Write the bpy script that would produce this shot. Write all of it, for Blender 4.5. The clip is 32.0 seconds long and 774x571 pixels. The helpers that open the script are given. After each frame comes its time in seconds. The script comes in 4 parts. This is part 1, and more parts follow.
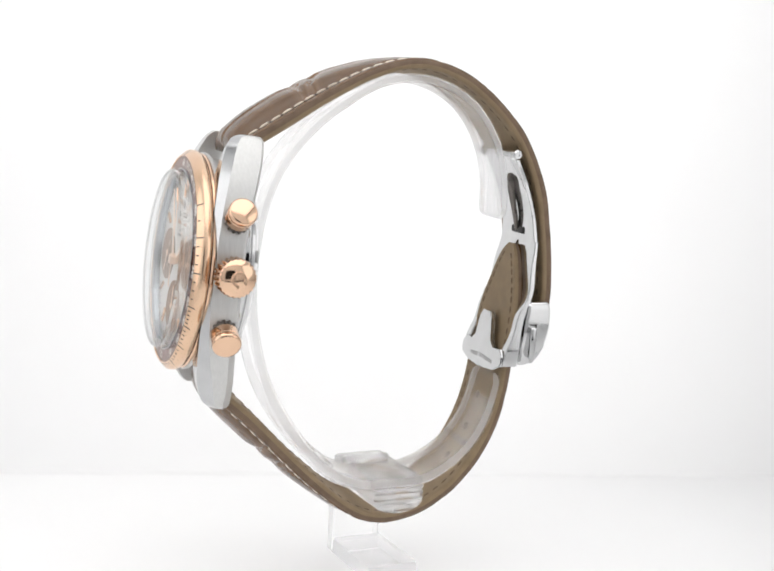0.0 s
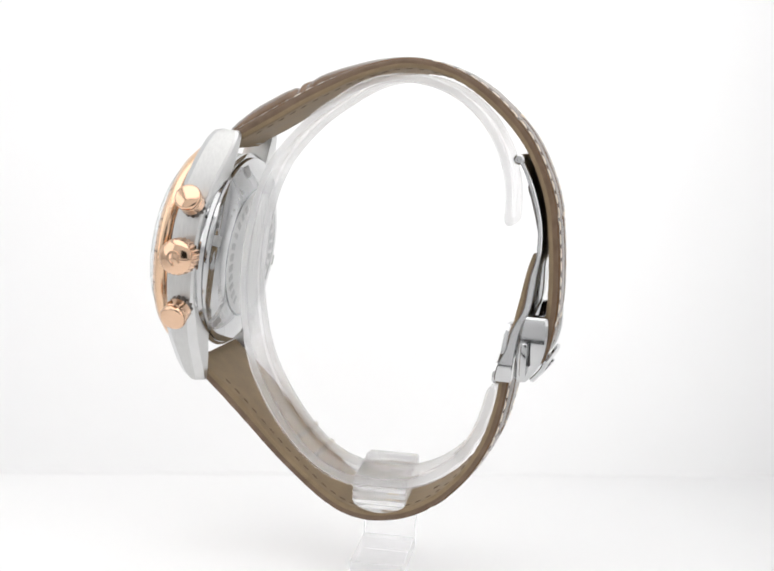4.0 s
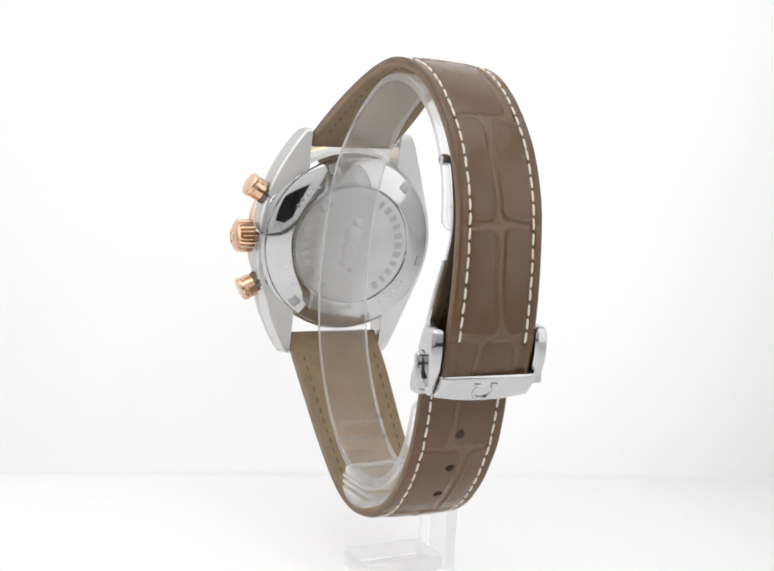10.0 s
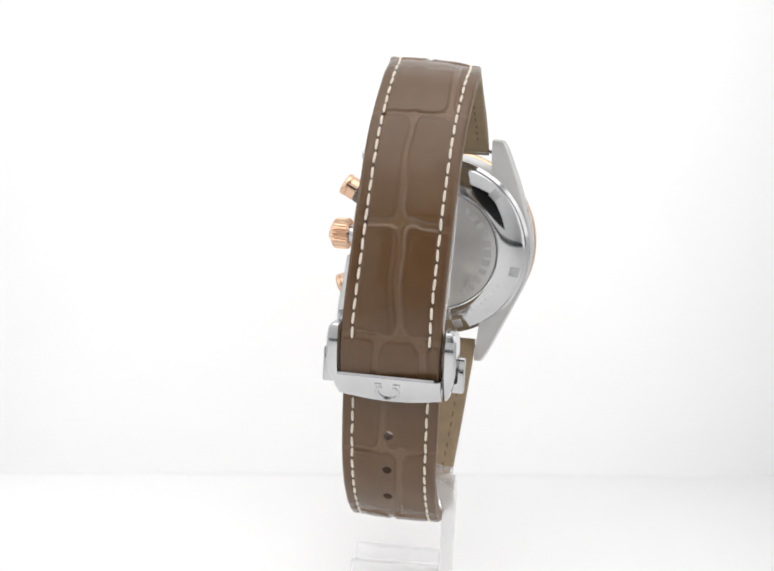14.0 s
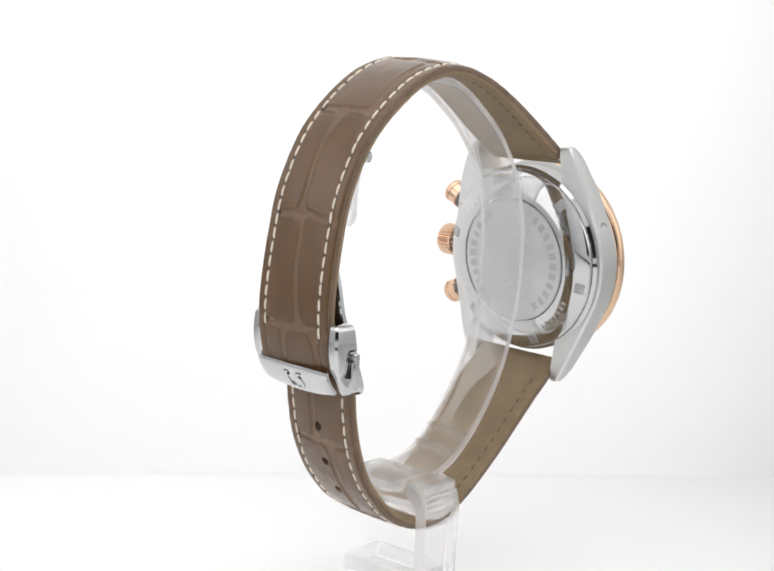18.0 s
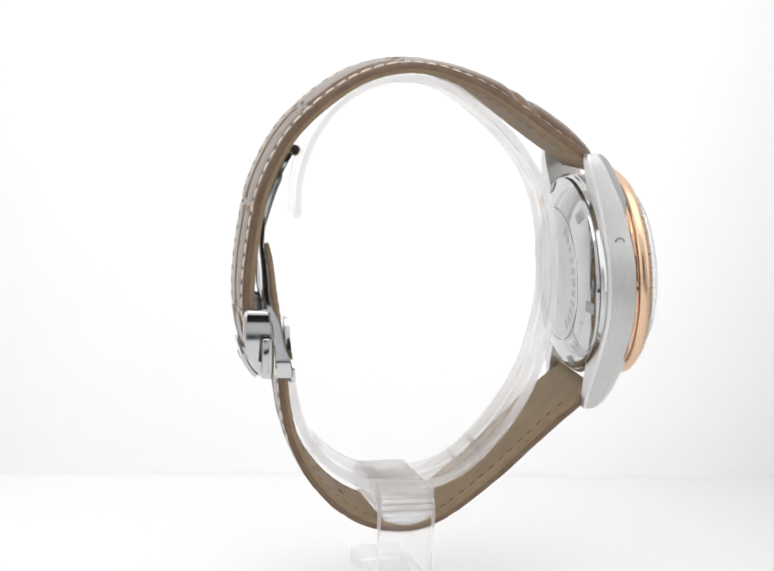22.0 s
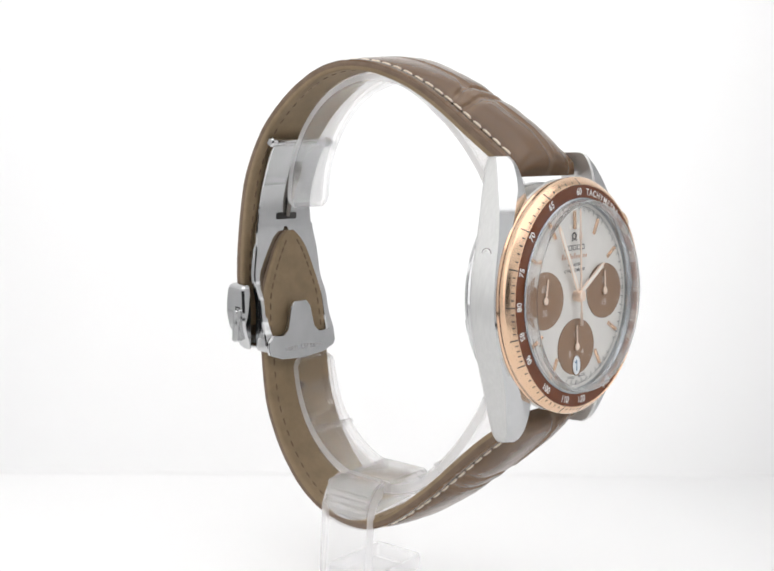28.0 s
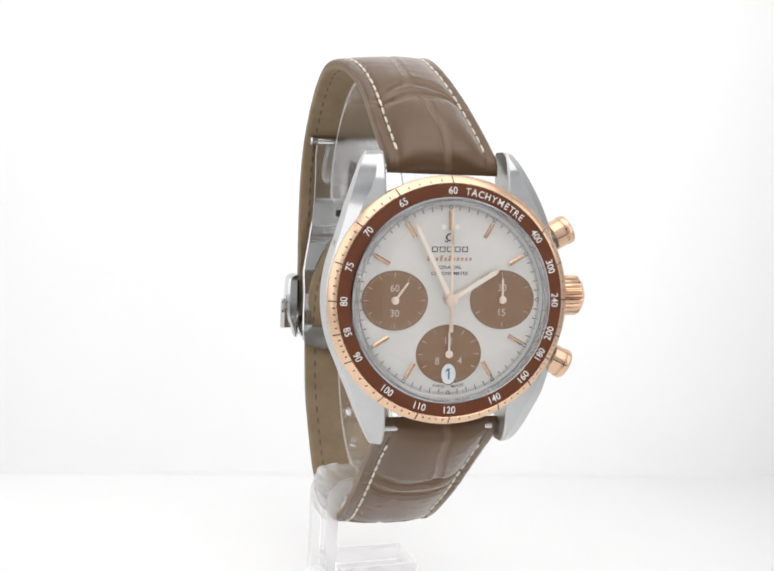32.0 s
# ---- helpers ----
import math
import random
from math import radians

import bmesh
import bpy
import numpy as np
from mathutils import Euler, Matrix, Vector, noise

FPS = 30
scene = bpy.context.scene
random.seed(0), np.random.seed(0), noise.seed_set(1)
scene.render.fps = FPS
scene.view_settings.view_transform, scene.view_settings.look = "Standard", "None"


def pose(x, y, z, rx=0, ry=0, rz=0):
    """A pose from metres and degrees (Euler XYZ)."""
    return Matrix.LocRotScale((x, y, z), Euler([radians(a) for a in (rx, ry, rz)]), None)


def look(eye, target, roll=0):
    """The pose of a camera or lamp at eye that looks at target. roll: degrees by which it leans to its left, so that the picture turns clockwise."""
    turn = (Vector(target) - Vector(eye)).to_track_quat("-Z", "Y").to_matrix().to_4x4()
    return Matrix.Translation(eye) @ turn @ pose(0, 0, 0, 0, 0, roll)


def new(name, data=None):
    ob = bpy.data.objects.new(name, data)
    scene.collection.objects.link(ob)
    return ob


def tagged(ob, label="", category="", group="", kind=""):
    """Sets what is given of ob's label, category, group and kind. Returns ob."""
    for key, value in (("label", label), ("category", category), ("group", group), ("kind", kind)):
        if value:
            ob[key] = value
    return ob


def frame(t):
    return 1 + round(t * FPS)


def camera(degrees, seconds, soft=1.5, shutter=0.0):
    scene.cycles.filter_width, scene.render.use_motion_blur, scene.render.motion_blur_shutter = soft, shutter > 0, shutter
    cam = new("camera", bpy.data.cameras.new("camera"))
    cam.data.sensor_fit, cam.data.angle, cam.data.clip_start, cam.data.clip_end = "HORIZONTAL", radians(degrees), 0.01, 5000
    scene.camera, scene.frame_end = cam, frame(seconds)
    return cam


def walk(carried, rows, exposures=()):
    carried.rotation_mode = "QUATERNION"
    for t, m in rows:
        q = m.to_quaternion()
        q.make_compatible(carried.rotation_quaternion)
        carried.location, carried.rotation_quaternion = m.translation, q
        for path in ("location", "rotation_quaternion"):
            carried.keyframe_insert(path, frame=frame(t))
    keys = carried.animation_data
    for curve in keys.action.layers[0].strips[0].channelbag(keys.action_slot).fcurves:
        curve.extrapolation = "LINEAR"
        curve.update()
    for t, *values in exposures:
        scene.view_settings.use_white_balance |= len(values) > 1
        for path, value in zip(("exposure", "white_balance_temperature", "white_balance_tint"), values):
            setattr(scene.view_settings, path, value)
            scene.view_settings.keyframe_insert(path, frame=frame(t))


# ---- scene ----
# ---- camera: it stands still before a slowly turning display ----
cam = camera(32.37, 32.0, soft=1.9)
EYE = Vector((0.0, -0.24334, 0.0935))
PITCH, YAW = radians(8.961), radians(-0.433)
AIM = Vector((math.sin(YAW) * math.cos(PITCH), math.cos(YAW) * math.cos(PITCH), -math.sin(PITCH)))
VIEW = look(EYE, EYE + AIM, 3.137)
walk(cam, [(0, VIEW), (32, VIEW)])

# ---- light: a white photo tent with lamp panels above and at each side, over a light table whose sheet is lit from below and behind ----
world = bpy.data.worlds.new("room")
world.use_nodes = True
world.node_tree.nodes["Background"].inputs[0].default_value = (0.9, 0.95, 1.0, 1)
world.node_tree.nodes["Background"].inputs[1].default_value = 0.05
scene.world = world
scene.view_settings.exposure = -0.04


def panel_lamp(name, eye, target, wide, high, watts, tint=(1, 0.993, 0.987)):
    data = bpy.data.lights.new(name, "AREA")
    data.shape, data.size, data.size_y, data.energy, data.color = "RECTANGLE", wide, high, watts, tint
    ob = new(name, data)
    ob.matrix_world = look(eye, target)
    return ob


panel_lamp("ceiling_panel_lamp", (0, -0.065, 0.40), (0, -0.03, 0.0), 0.54, 0.50, 1.25)
panel_lamp("side_panel_lamp", (-0.285, -0.10, 0.14), (0, -0.06, 0.08), 0.3, 0.3, 0.26, (1, 0.998, 0.993))
panel_lamp("side_panel_lamp", (0.285, -0.10, 0.14), (0, -0.06, 0.08), 0.3, 0.3, 0.22, (1, 0.998, 0.993))
panel_lamp("table_panel_lamp", (-0.02, -0.09, -0.08), (-0.02, -0.09, 0.1), 0.24, 0.38, 0.5)
panel_lamp("back_panel_lamp", (-0.03, 0.17, 0.15), (-0.03, 0, 0.15), 0.23, 0.36, 0.74)

# ---- materials ----


def material(name, base, rough=0.5, metal=0.0, coat=0.0, ior=1.5, spec=0.5):
    m = bpy.data.materials.new(name)
    m.use_nodes = True
    b = m.node_tree.nodes["Principled BSDF"]
    b.inputs["Base Color"].default_value = (*base, 1)
    b.inputs["Roughness"].default_value = rough
    b.inputs["Metallic"].default_value = metal
    b.inputs["Coat Weight"].default_value = coat
    b.inputs["Coat Roughness"].default_value = 0.05
    b.inputs["IOR"].default_value = ior
    b.inputs["Specular IOR Level"].default_value = spec
    return m


def node(m, kind, **inputs):
    n = m.node_tree.nodes.new(kind)
    for key, value in inputs.items():
        n.inputs[key.replace("_", " ")].default_value = value
    return n


def link(m, a, out, b, into):
    m.node_tree.links.new(a.outputs[out], b.inputs[into])


def vary(m, scale, dark, light, detail=4.0, stretch=(1, 1, 1), rough=None, bump=0.0, bump_scale=None, distance=0.0001):
    """Noise between two colours, a swing of roughness and fine relief, in metres of the thing's own space."""
    b = m.node_tree.nodes["Principled BSDF"]
    co = node(m, "ShaderNodeTexCoord")
    mp = node(m, "ShaderNodeMapping", Scale=stretch)
    link(m, co, "Object", mp, "Vector")
    nz = node(m, "ShaderNodeTexNoise", Scale=scale, Detail=detail, Roughness=0.6)
    link(m, mp, "Vector", nz, "Vector")
    ramp = node(m, "ShaderNodeMapRange", From_Min=0.3, From_Max=0.7)
    link(m, nz, "Fac", ramp, "Value")
    mix = node(m, "ShaderNodeMix")
    mix.data_type = "RGBA"
    mix.inputs[6].default_value, mix.inputs[7].default_value = (*dark, 1), (*light, 1)
    link(m, ramp, "Result", mix, 0)
    m.node_tree.links.new(mix.outputs[2], b.inputs["Base Color"])
    if rough:
        rr = node(m, "ShaderNodeMapRange", From_Min=0.3, From_Max=0.7, To_Min=rough[0], To_Max=rough[1])
        link(m, nz, "Fac", rr, "Value")
        link(m, rr, "Result", b, "Roughness")
    if bump:
        n2 = node(m, "ShaderNodeTexNoise", Scale=bump_scale or scale * 6, Detail=5.0, Roughness=0.65)
        link(m, mp, "Vector", n2, "Vector")
        bp = node(m, "ShaderNodeBump", Strength=bump, Distance=distance)
        link(m, n2, "Fac", bp, "Height")
        link(m, bp, "Normal", b, "Normal")
    return m


STEEL = vary(material("polished_steel", (0.78, 0.79, 0.8), 0.06, 1.0), 220, (0.54, 0.543, 0.545), (0.6, 0.602, 0.605), rough=(0.05, 0.1))
BRUSHED = vary(material("brushed_steel", (0.7, 0.71, 0.71), 0.3, 1.0), 2600, (0.54, 0.54, 0.532), (0.61, 0.61, 0.6), stretch=(1, 1, 0.08), rough=(0.42, 0.5), bump=0.0)
BACKSTEEL = vary(material("satin_steel_back", (0.7, 0.7, 0.7), 0.26, 1.0), 250, (0.58, 0.58, 0.578), (0.65, 0.65, 0.645), rough=(0.28, 0.36), bump=0.05, bump_scale=4000, distance=0.00001)
SATIN_BACK = vary(material("satin_polished_steel", (0.6, 0.6, 0.6), 0.2, 1.0), 180, (0.52, 0.52, 0.52), (0.62, 0.62, 0.615), rough=(0.16, 0.3))
REHAUT = vary(material("grey_polished_steel", (0.4, 0.42, 0.44), 0.2, 1.0), 300, (0.38, 0.4, 0.42), (0.44, 0.46, 0.48), rough=(0.16, 0.24))
LUG_POLISH = vary(material("polished_lug_steel", (0.36, 0.365, 0.37), 0.08, 1.0), 260, (0.5, 0.505, 0.51), (0.55, 0.555, 0.56), rough=(0.08, 0.16))
LUG_BACK = vary(material("satin_lug_steel", (0.75, 0.75, 0.75), 0.3, 1.0), 300, (0.68, 0.68, 0.675), (0.73, 0.73, 0.725), rough=(0.42, 0.48))
# dark tone stands for black reflections on pusher stems and slot rod
DARK_STEEL_TONE = vary(material("dark_steel_and_reflection", (0.2, 0.18, 0.17), 0.3, 1.0), 300, (0.15, 0.135, 0.125), (0.2, 0.18, 0.165), rough=(0.25, 0.35))
GOLD = vary(material("rose_gold", (0.93, 0.64, 0.46), 0.1, 1.0), 260, (0.72, 0.485, 0.335), (0.77, 0.53, 0.375), rough=(0.08, 0.16))
GOLD_SATIN = vary(material("satin_rose_gold", (0.93, 0.66, 0.5), 0.22, 1.0), 400, (0.94, 0.76, 0.63), (0.98, 0.82, 0.7), rough=(0.38, 0.48))
BROWN_RING = vary(material("brown_bezel_insert", (0.15, 0.042, 0.022), 0.25, 0.2, coat=0.1), 6000, (0.146, 0.038, 0.0115), (0.154, 0.041, 0.013), rough=(0.2, 0.24))
GOLD_BEZEL = vary(material("soft_polished_rose_gold", (0.86, 0.58, 0.42), 0.2, 1.0), 260, (0.74, 0.51, 0.345), (0.78, 0.55, 0.385), rough=(0.2, 0.27))
WHITE_INK = material("white_enamel_ink", (0.85, 0.84, 0.8), 0.4)
DARK_INK = material("dark_ink", (0.05, 0.045, 0.045), 0.45)
GREY_INK = material("grey_ink", (0.1, 0.092, 0.088), 0.45)
ROSE_INK = material("rose_ink", (0.6, 0.38, 0.27), 0.45, 0.1)
PALE_INK = material("pale_brown_ink", (0.62, 0.53, 0.46), 0.45)
DIAL = vary(material("silver_opaline_dial", (0.8, 0.77, 0.74), 0.42, 0.0), 900, (0.72, 0.69, 0.653), (0.75, 0.719, 0.68), rough=(0.32, 0.45), bump=0.05, bump_scale=9000, distance=0.00001)
SUBDIAL = vary(material("brown_sunray_subdial", (0.26, 0.165, 0.115), 0.4, 0.1), 700, (0.265, 0.155, 0.09), (0.31, 0.185, 0.112), rough=(0.3, 0.42))
CREAM = vary(material("cream_linen_thread", (0.78, 0.7, 0.58), 0.8), 4000, (0.66, 0.57, 0.45), (0.86, 0.79, 0.68), bump=0.3, bump_scale=9000, distance=0.00003)
DARKTHREAD = vary(material("brown_thread", (0.13, 0.085, 0.05), 0.85), 3000, (0.10, 0.065, 0.04), (0.17, 0.11, 0.07))
LEATHER = vary(material("brown_alligator_leather", (0.2, 0.125, 0.08), 0.38, coat=0.16, spec=0.45), 90, (0.104, 0.0535, 0.0222), (0.124, 0.0645, 0.0275), detail=2.0, rough=(0.25, 0.27), bump=0.3, bump_scale=1300, distance=0.00007)


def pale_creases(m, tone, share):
    """Blends a paler brown into the folds of the hide, by their depth."""
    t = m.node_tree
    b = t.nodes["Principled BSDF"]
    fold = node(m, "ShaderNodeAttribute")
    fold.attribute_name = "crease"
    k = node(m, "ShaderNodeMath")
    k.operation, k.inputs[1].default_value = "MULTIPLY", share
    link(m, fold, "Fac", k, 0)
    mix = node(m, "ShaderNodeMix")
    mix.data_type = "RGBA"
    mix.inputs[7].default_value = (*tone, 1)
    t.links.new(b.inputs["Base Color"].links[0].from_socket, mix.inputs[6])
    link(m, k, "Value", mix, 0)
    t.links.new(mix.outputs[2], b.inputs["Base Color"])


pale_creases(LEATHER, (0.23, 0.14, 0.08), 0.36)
LINING = vary(material("olive_brown_calf_lining", (0.26, 0.185, 0.105), 0.7), 260, (0.2, 0.138, 0.075), (0.27, 0.195, 0.115), rough=(0.6, 0.8), bump=0.3, bump_scale=2600, distance=0.00005)
EDGE = vary(material("painted_leather_edge", (0.14, 0.085, 0.05), 0.5), 400, (0.115, 0.07, 0.04), (0.18, 0.115, 0.07))
# near-black fill that stands in for the shade in gaps and hollows
GAP_SHADE = material("recess_shade", (0.02, 0.018, 0.016), 0.6)
LUME = material("ivory_lume", (0.9, 0.85, 0.78), 0.6)
PAPER = vary(material("white_backdrop_sheet", (0.86, 0.86, 0.865), 0.85, spec=0.2), 9, (0.855, 0.856, 0.858), (0.87, 0.87, 0.872), bump=0.04, bump_scale=900, distance=0.0002)

def let_through(m, share):
    """Thin sheet: a share of the light that falls on one side comes out at the other."""
    t = m.node_tree
    b = t.nodes["Principled BSDF"]
    tr = node(m, "ShaderNodeBsdfTranslucent")
    t.links.new(b.inputs["Base Color"].links[0].from_socket, tr.inputs["Color"])
    mx = node(m, "ShaderNodeMixShader", Fac=share)
    t.links.new(b.outputs[0], mx.inputs[1])
    t.links.new(tr.outputs[0], mx.inputs[2])
    t.links.new(mx.outputs[0], t.nodes["Material Output"].inputs[0])


let_through(PAPER, 0.4)
FABRIC = vary(material("white_tent_fabric", (0.82, 0.82, 0.82), 0.9), 30, (0.76, 0.76, 0.765), (0.8, 0.8, 0.805))
BLACKCLOTH = vary(material("black_front_cloth", (0.03, 0.03, 0.03), 0.9), 30, (0.022, 0.022, 0.024), (0.04, 0.04, 0.04))
DATEWHITE = material("white_date_disc", (0.82, 0.84, 0.86), 0.5)
DATEBLUE = material("blue_date_ink", (0.07, 0.18, 0.28), 0.5)


def clear_pane(name, low=0.028, high=1.0):
    """Clear sapphire: a thin pane that lets light by and mirrors by its Fresnel gloss."""
    m = bpy.data.materials.new(name)
    m.use_nodes = True
    t = m.node_tree
    t.nodes.remove(t.nodes["Principled BSDF"])
    out = t.nodes["Material Output"]
    tr = node(m, "ShaderNodeBsdfTransparent", Color=(0.97, 0.98, 0.985, 1))
    gl = node(m, "ShaderNodeBsdfGlossy", Roughness=0.02)
    lw = node(m, "ShaderNodeLayerWeight", Blend=0.5)
    p5 = node(m, "ShaderNodeMath")
    p5.operation, p5.inputs[1].default_value = "POWER", 5.0
    fr = node(m, "ShaderNodeMapRange", To_Min=low, To_Max=high)
    mx = node(m, "ShaderNodeMixShader")
    link(m, lw, "Facing", p5, 0)
    link(m, p5, "Value", fr, "Value")
    link(m, fr, "Result", mx, 0)
    m.node_tree.links.new(tr.outputs[0], mx.inputs[1])
    m.node_tree.links.new(gl.outputs[0], mx.inputs[2])
    m.node_tree.links.new(mx.outputs[0], out.inputs[0])
    return m


SAPPHIRE = clear_pane("sapphire_crystal")


def clear_acrylic(name, bend=0.48, white_veil=0.02, ior=1.4):
    """Clear moulded plastic: partly bends the light, partly lets it straight by, with a white haze that imitates the
    light it gathers.
    """
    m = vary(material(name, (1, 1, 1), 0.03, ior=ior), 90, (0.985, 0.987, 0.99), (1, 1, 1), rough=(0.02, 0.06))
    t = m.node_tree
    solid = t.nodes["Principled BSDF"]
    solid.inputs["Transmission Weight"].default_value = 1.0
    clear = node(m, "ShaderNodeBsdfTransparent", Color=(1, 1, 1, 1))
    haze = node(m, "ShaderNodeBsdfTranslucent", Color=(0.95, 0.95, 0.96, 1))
    a, b = node(m, "ShaderNodeMixShader", Fac=bend), node(m, "ShaderNodeMixShader", Fac=white_veil)
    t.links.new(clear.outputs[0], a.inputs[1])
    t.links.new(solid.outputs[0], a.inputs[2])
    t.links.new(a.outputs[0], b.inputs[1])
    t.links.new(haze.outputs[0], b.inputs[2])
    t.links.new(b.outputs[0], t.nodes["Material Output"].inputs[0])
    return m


ACRYLIC = clear_acrylic("clear_acrylic", 0.3, 0.09)
CRYSTAL_EDGE = clear_acrylic("clear_crystal_edge", 0.75, 0.0)
# haze whitens the clear block, in place of the bright light it refracts
WHITENED_BLOCK = clear_acrylic("light_hazed_acrylic_block", 0.92, 0.18, 1.5)
# stronger haze copy of the acrylic: painted glow of its cut edges
EDGE_GLOW_HAZE = clear_acrylic("acrylic_edge_glow_haze", 0.3, 0.45)
CLEAR_BLOCK = clear_acrylic("clear_acrylic_block", 0.3, 0.06)

# ---- building helpers: everything on the turning display is drawn in millimetres, heights below the lens ----
LIFT = 93.5


def part(name, bm, mat, parent=None, label="", at=None, smooth=True, lift=True, sharp=35):
    """Links a bmesh drawn in millimetres as one mesh object. at: a matrix in millimetres put before it."""
    if at is not None:
        bm.transform(at)
    if lift:
        bm.transform(Matrix.Translation((0, 0, LIFT)))
    bm.transform(Matrix.Scale(0.001, 4))
    bmesh.ops.recalc_face_normals(bm, faces=bm.faces)
    me = bpy.data.meshes.new(name)
    if smooth:
        for f in bm.faces:
            f.smooth = True
        for e in bm.edges:
            if len(e.link_faces) == 2 and e.calc_face_angle(0) > radians(sharp):
                e.smooth = False
    bm.to_mesh(me)
    bm.free()
    for one in (mat if isinstance(mat, (list, tuple)) else [mat]):
        me.materials.append(one)
    ob = new(name, me)
    if parent:
        ob.parent = parent
    if label:
        tagged(ob, label)
    return ob


def poly(bm, pts):
    return [bm.verts.new(p) for p in pts]


def loft(rings, closed=True, caps=True, bm=None):
    """Skins rings of equally many points."""
    bm = bm or bmesh.new()
    vs = [poly(bm, r) for r in rings]
    n = len(rings[0])
    for a, b in zip(vs, vs[1:]):
        for i in range(n if closed else n - 1):
            j = (i + 1) % n
            bm.faces.new((a[i], a[j], b[j], b[i]))
    if caps and closed:
        bm.faces.new(vs[0][::-1])
        bm.faces.new(vs[-1])
    return bm


def lathe(profile, seg=96, bm=None, closed_profile=False):
    """Turns (radius, height) pairs about the z axis."""
    bm = bm or bmesh.new()
    rows = []
    for r, h in profile:
        if r < 1e-6:
            rows.append([bm.verts.new((0, 0, h))])
        else:
            rows.append([bm.verts.new((r * math.cos(2 * math.pi * k / seg), r * math.sin(2 * math.pi * k / seg), h)) for k in range(seg)])
    pairs = list(zip(rows, rows[1:]))
    if closed_profile:
        pairs.append((rows[-1], rows[0]))
    for a, b in pairs:
        for k in range(seg):
            j = (k + 1) % seg
            if len(a) == 1 and len(b) == 1:
                continue
            if len(a) == 1:
                bm.faces.new((a[0], b[j], b[k]))
            elif len(b) == 1:
                bm.faces.new((a[k], a[j], b[0]))
            else:
                bm.faces.new((a[k], a[j], b[j], b[k]))
    return bm


def box(x0, x1, y0, y1, z0, z1, bevel=0.0, seg=2, bm=None):
    bm = bm or bmesh.new()
    made = bmesh.ops.create_cube(bm, size=1.0, matrix=Matrix.Translation(((x0 + x1) / 2, (y0 + y1) / 2, (z0 + z1) / 2)) @ Matrix.Diagonal((x1 - x0, y1 - y0, z1 - z0, 1)))
    if bevel:
        edges = list({e for v in made["verts"] for e in v.link_edges})
        bmesh.ops.bevel(bm, geom=edges, offset=bevel, segments=seg, affect="EDGES", profile=0.6)
    return bm


def prism(outline, h0, h1, bevel=0.0, seg=2):
    """An outline in x, y drawn up from height h0 to h1."""
    bm = loft([[(x, y, h0) for x, y in outline], [(x, y, h1) for x, y in outline]])
    if bevel:
        bmesh.ops.bevel(bm, geom=[e for e in bm.edges if abs(e.verts[0].co.z - e.verts[1].co.z) < 1e-6], offset=bevel, segments=seg, affect="EDGES")
    return bm


def spline(points, step=0.5):
    """A smooth line through points of any dimension, at even steps."""
    p = [np.array(q, float) for q in points]
    p = [2 * p[0] - p[1]] + p + [2 * p[-1] - p[-2]]
    dense = []
    for i in range(1, len(p) - 2):
        for k in range(24):
            t = k / 24
            a, b, c, d = p[i - 1], p[i], p[i + 1], p[i + 2]
            dense.append(0.5 * (2 * b + (c - a) * t + (2 * a - 5 * b + 4 * c - d) * t * t + (3 * b - a - 3 * c + d) * t ** 3))
    dense.append(p[-2])
    dense = np.array(dense)
    run = np.concatenate([[0], np.cumsum(np.linalg.norm(np.diff(dense, axis=0), axis=1))])
    n = max(2, int(round(run[-1] / step)))
    at = np.linspace(0, run[-1], n + 1)
    return at, np.stack([np.interp(at, run, dense[:, k]) for k in range(dense.shape[1])], 1)


def normals2(p):
    """Unit normals (to the left of the way) of a line of (y, z) points."""
    d = np.gradient(p, axis=0)
    d /= np.linalg.norm(d, axis=1)[:, None]
    return np.stack([-d[:, 1], d[:, 0]], 1)


def words(text, size, mat_name="ink", squeeze=1.0):
    """Lettering as a flat mesh about its centre, in millimetres; size is the height of its figures."""
    cu = bpy.data.curves.new(mat_name, "FONT")
    cu.body, cu.size, cu.align_x, cu.align_y = text, size / 0.69, "CENTER", "CENTER"
    cu.resolution_u = 3
    cu.offset = 0.012 * size
    ob = bpy.data.objects.new(mat_name, cu)
    scene.collection.objects.link(ob)
    me = ob.to_mesh(depsgraph=None)
    bm = bmesh.new()
    bm.from_mesh(me)
    ob.to_mesh_clear()
    bpy.data.objects.remove(ob)
    bpy.data.curves.remove(cu)
    if bm.verts:
        xs = [v.co.x for v in bm.verts]
        ys = [v.co.y for v in bm.verts]
        bm.transform(Matrix.Diagonal((squeeze, 1, 1, 1)) @ Matrix.Translation((-(min(xs) + max(xs)) / 2, -(min(ys) + max(ys)) / 2, 0)))
    return bm


def mm(x, y, z, rx=0, ry=0, rz=0):
    return pose(x, y, z, rx, ry, rz)


# ---- the photo tent ----


def wall(name, outline, thick, at, mat):
    ob = part(name, prism(outline, 0, thick), mat, at=at, lift=False, smooth=False)
    tagged(ob, kind="structure")
    return ob


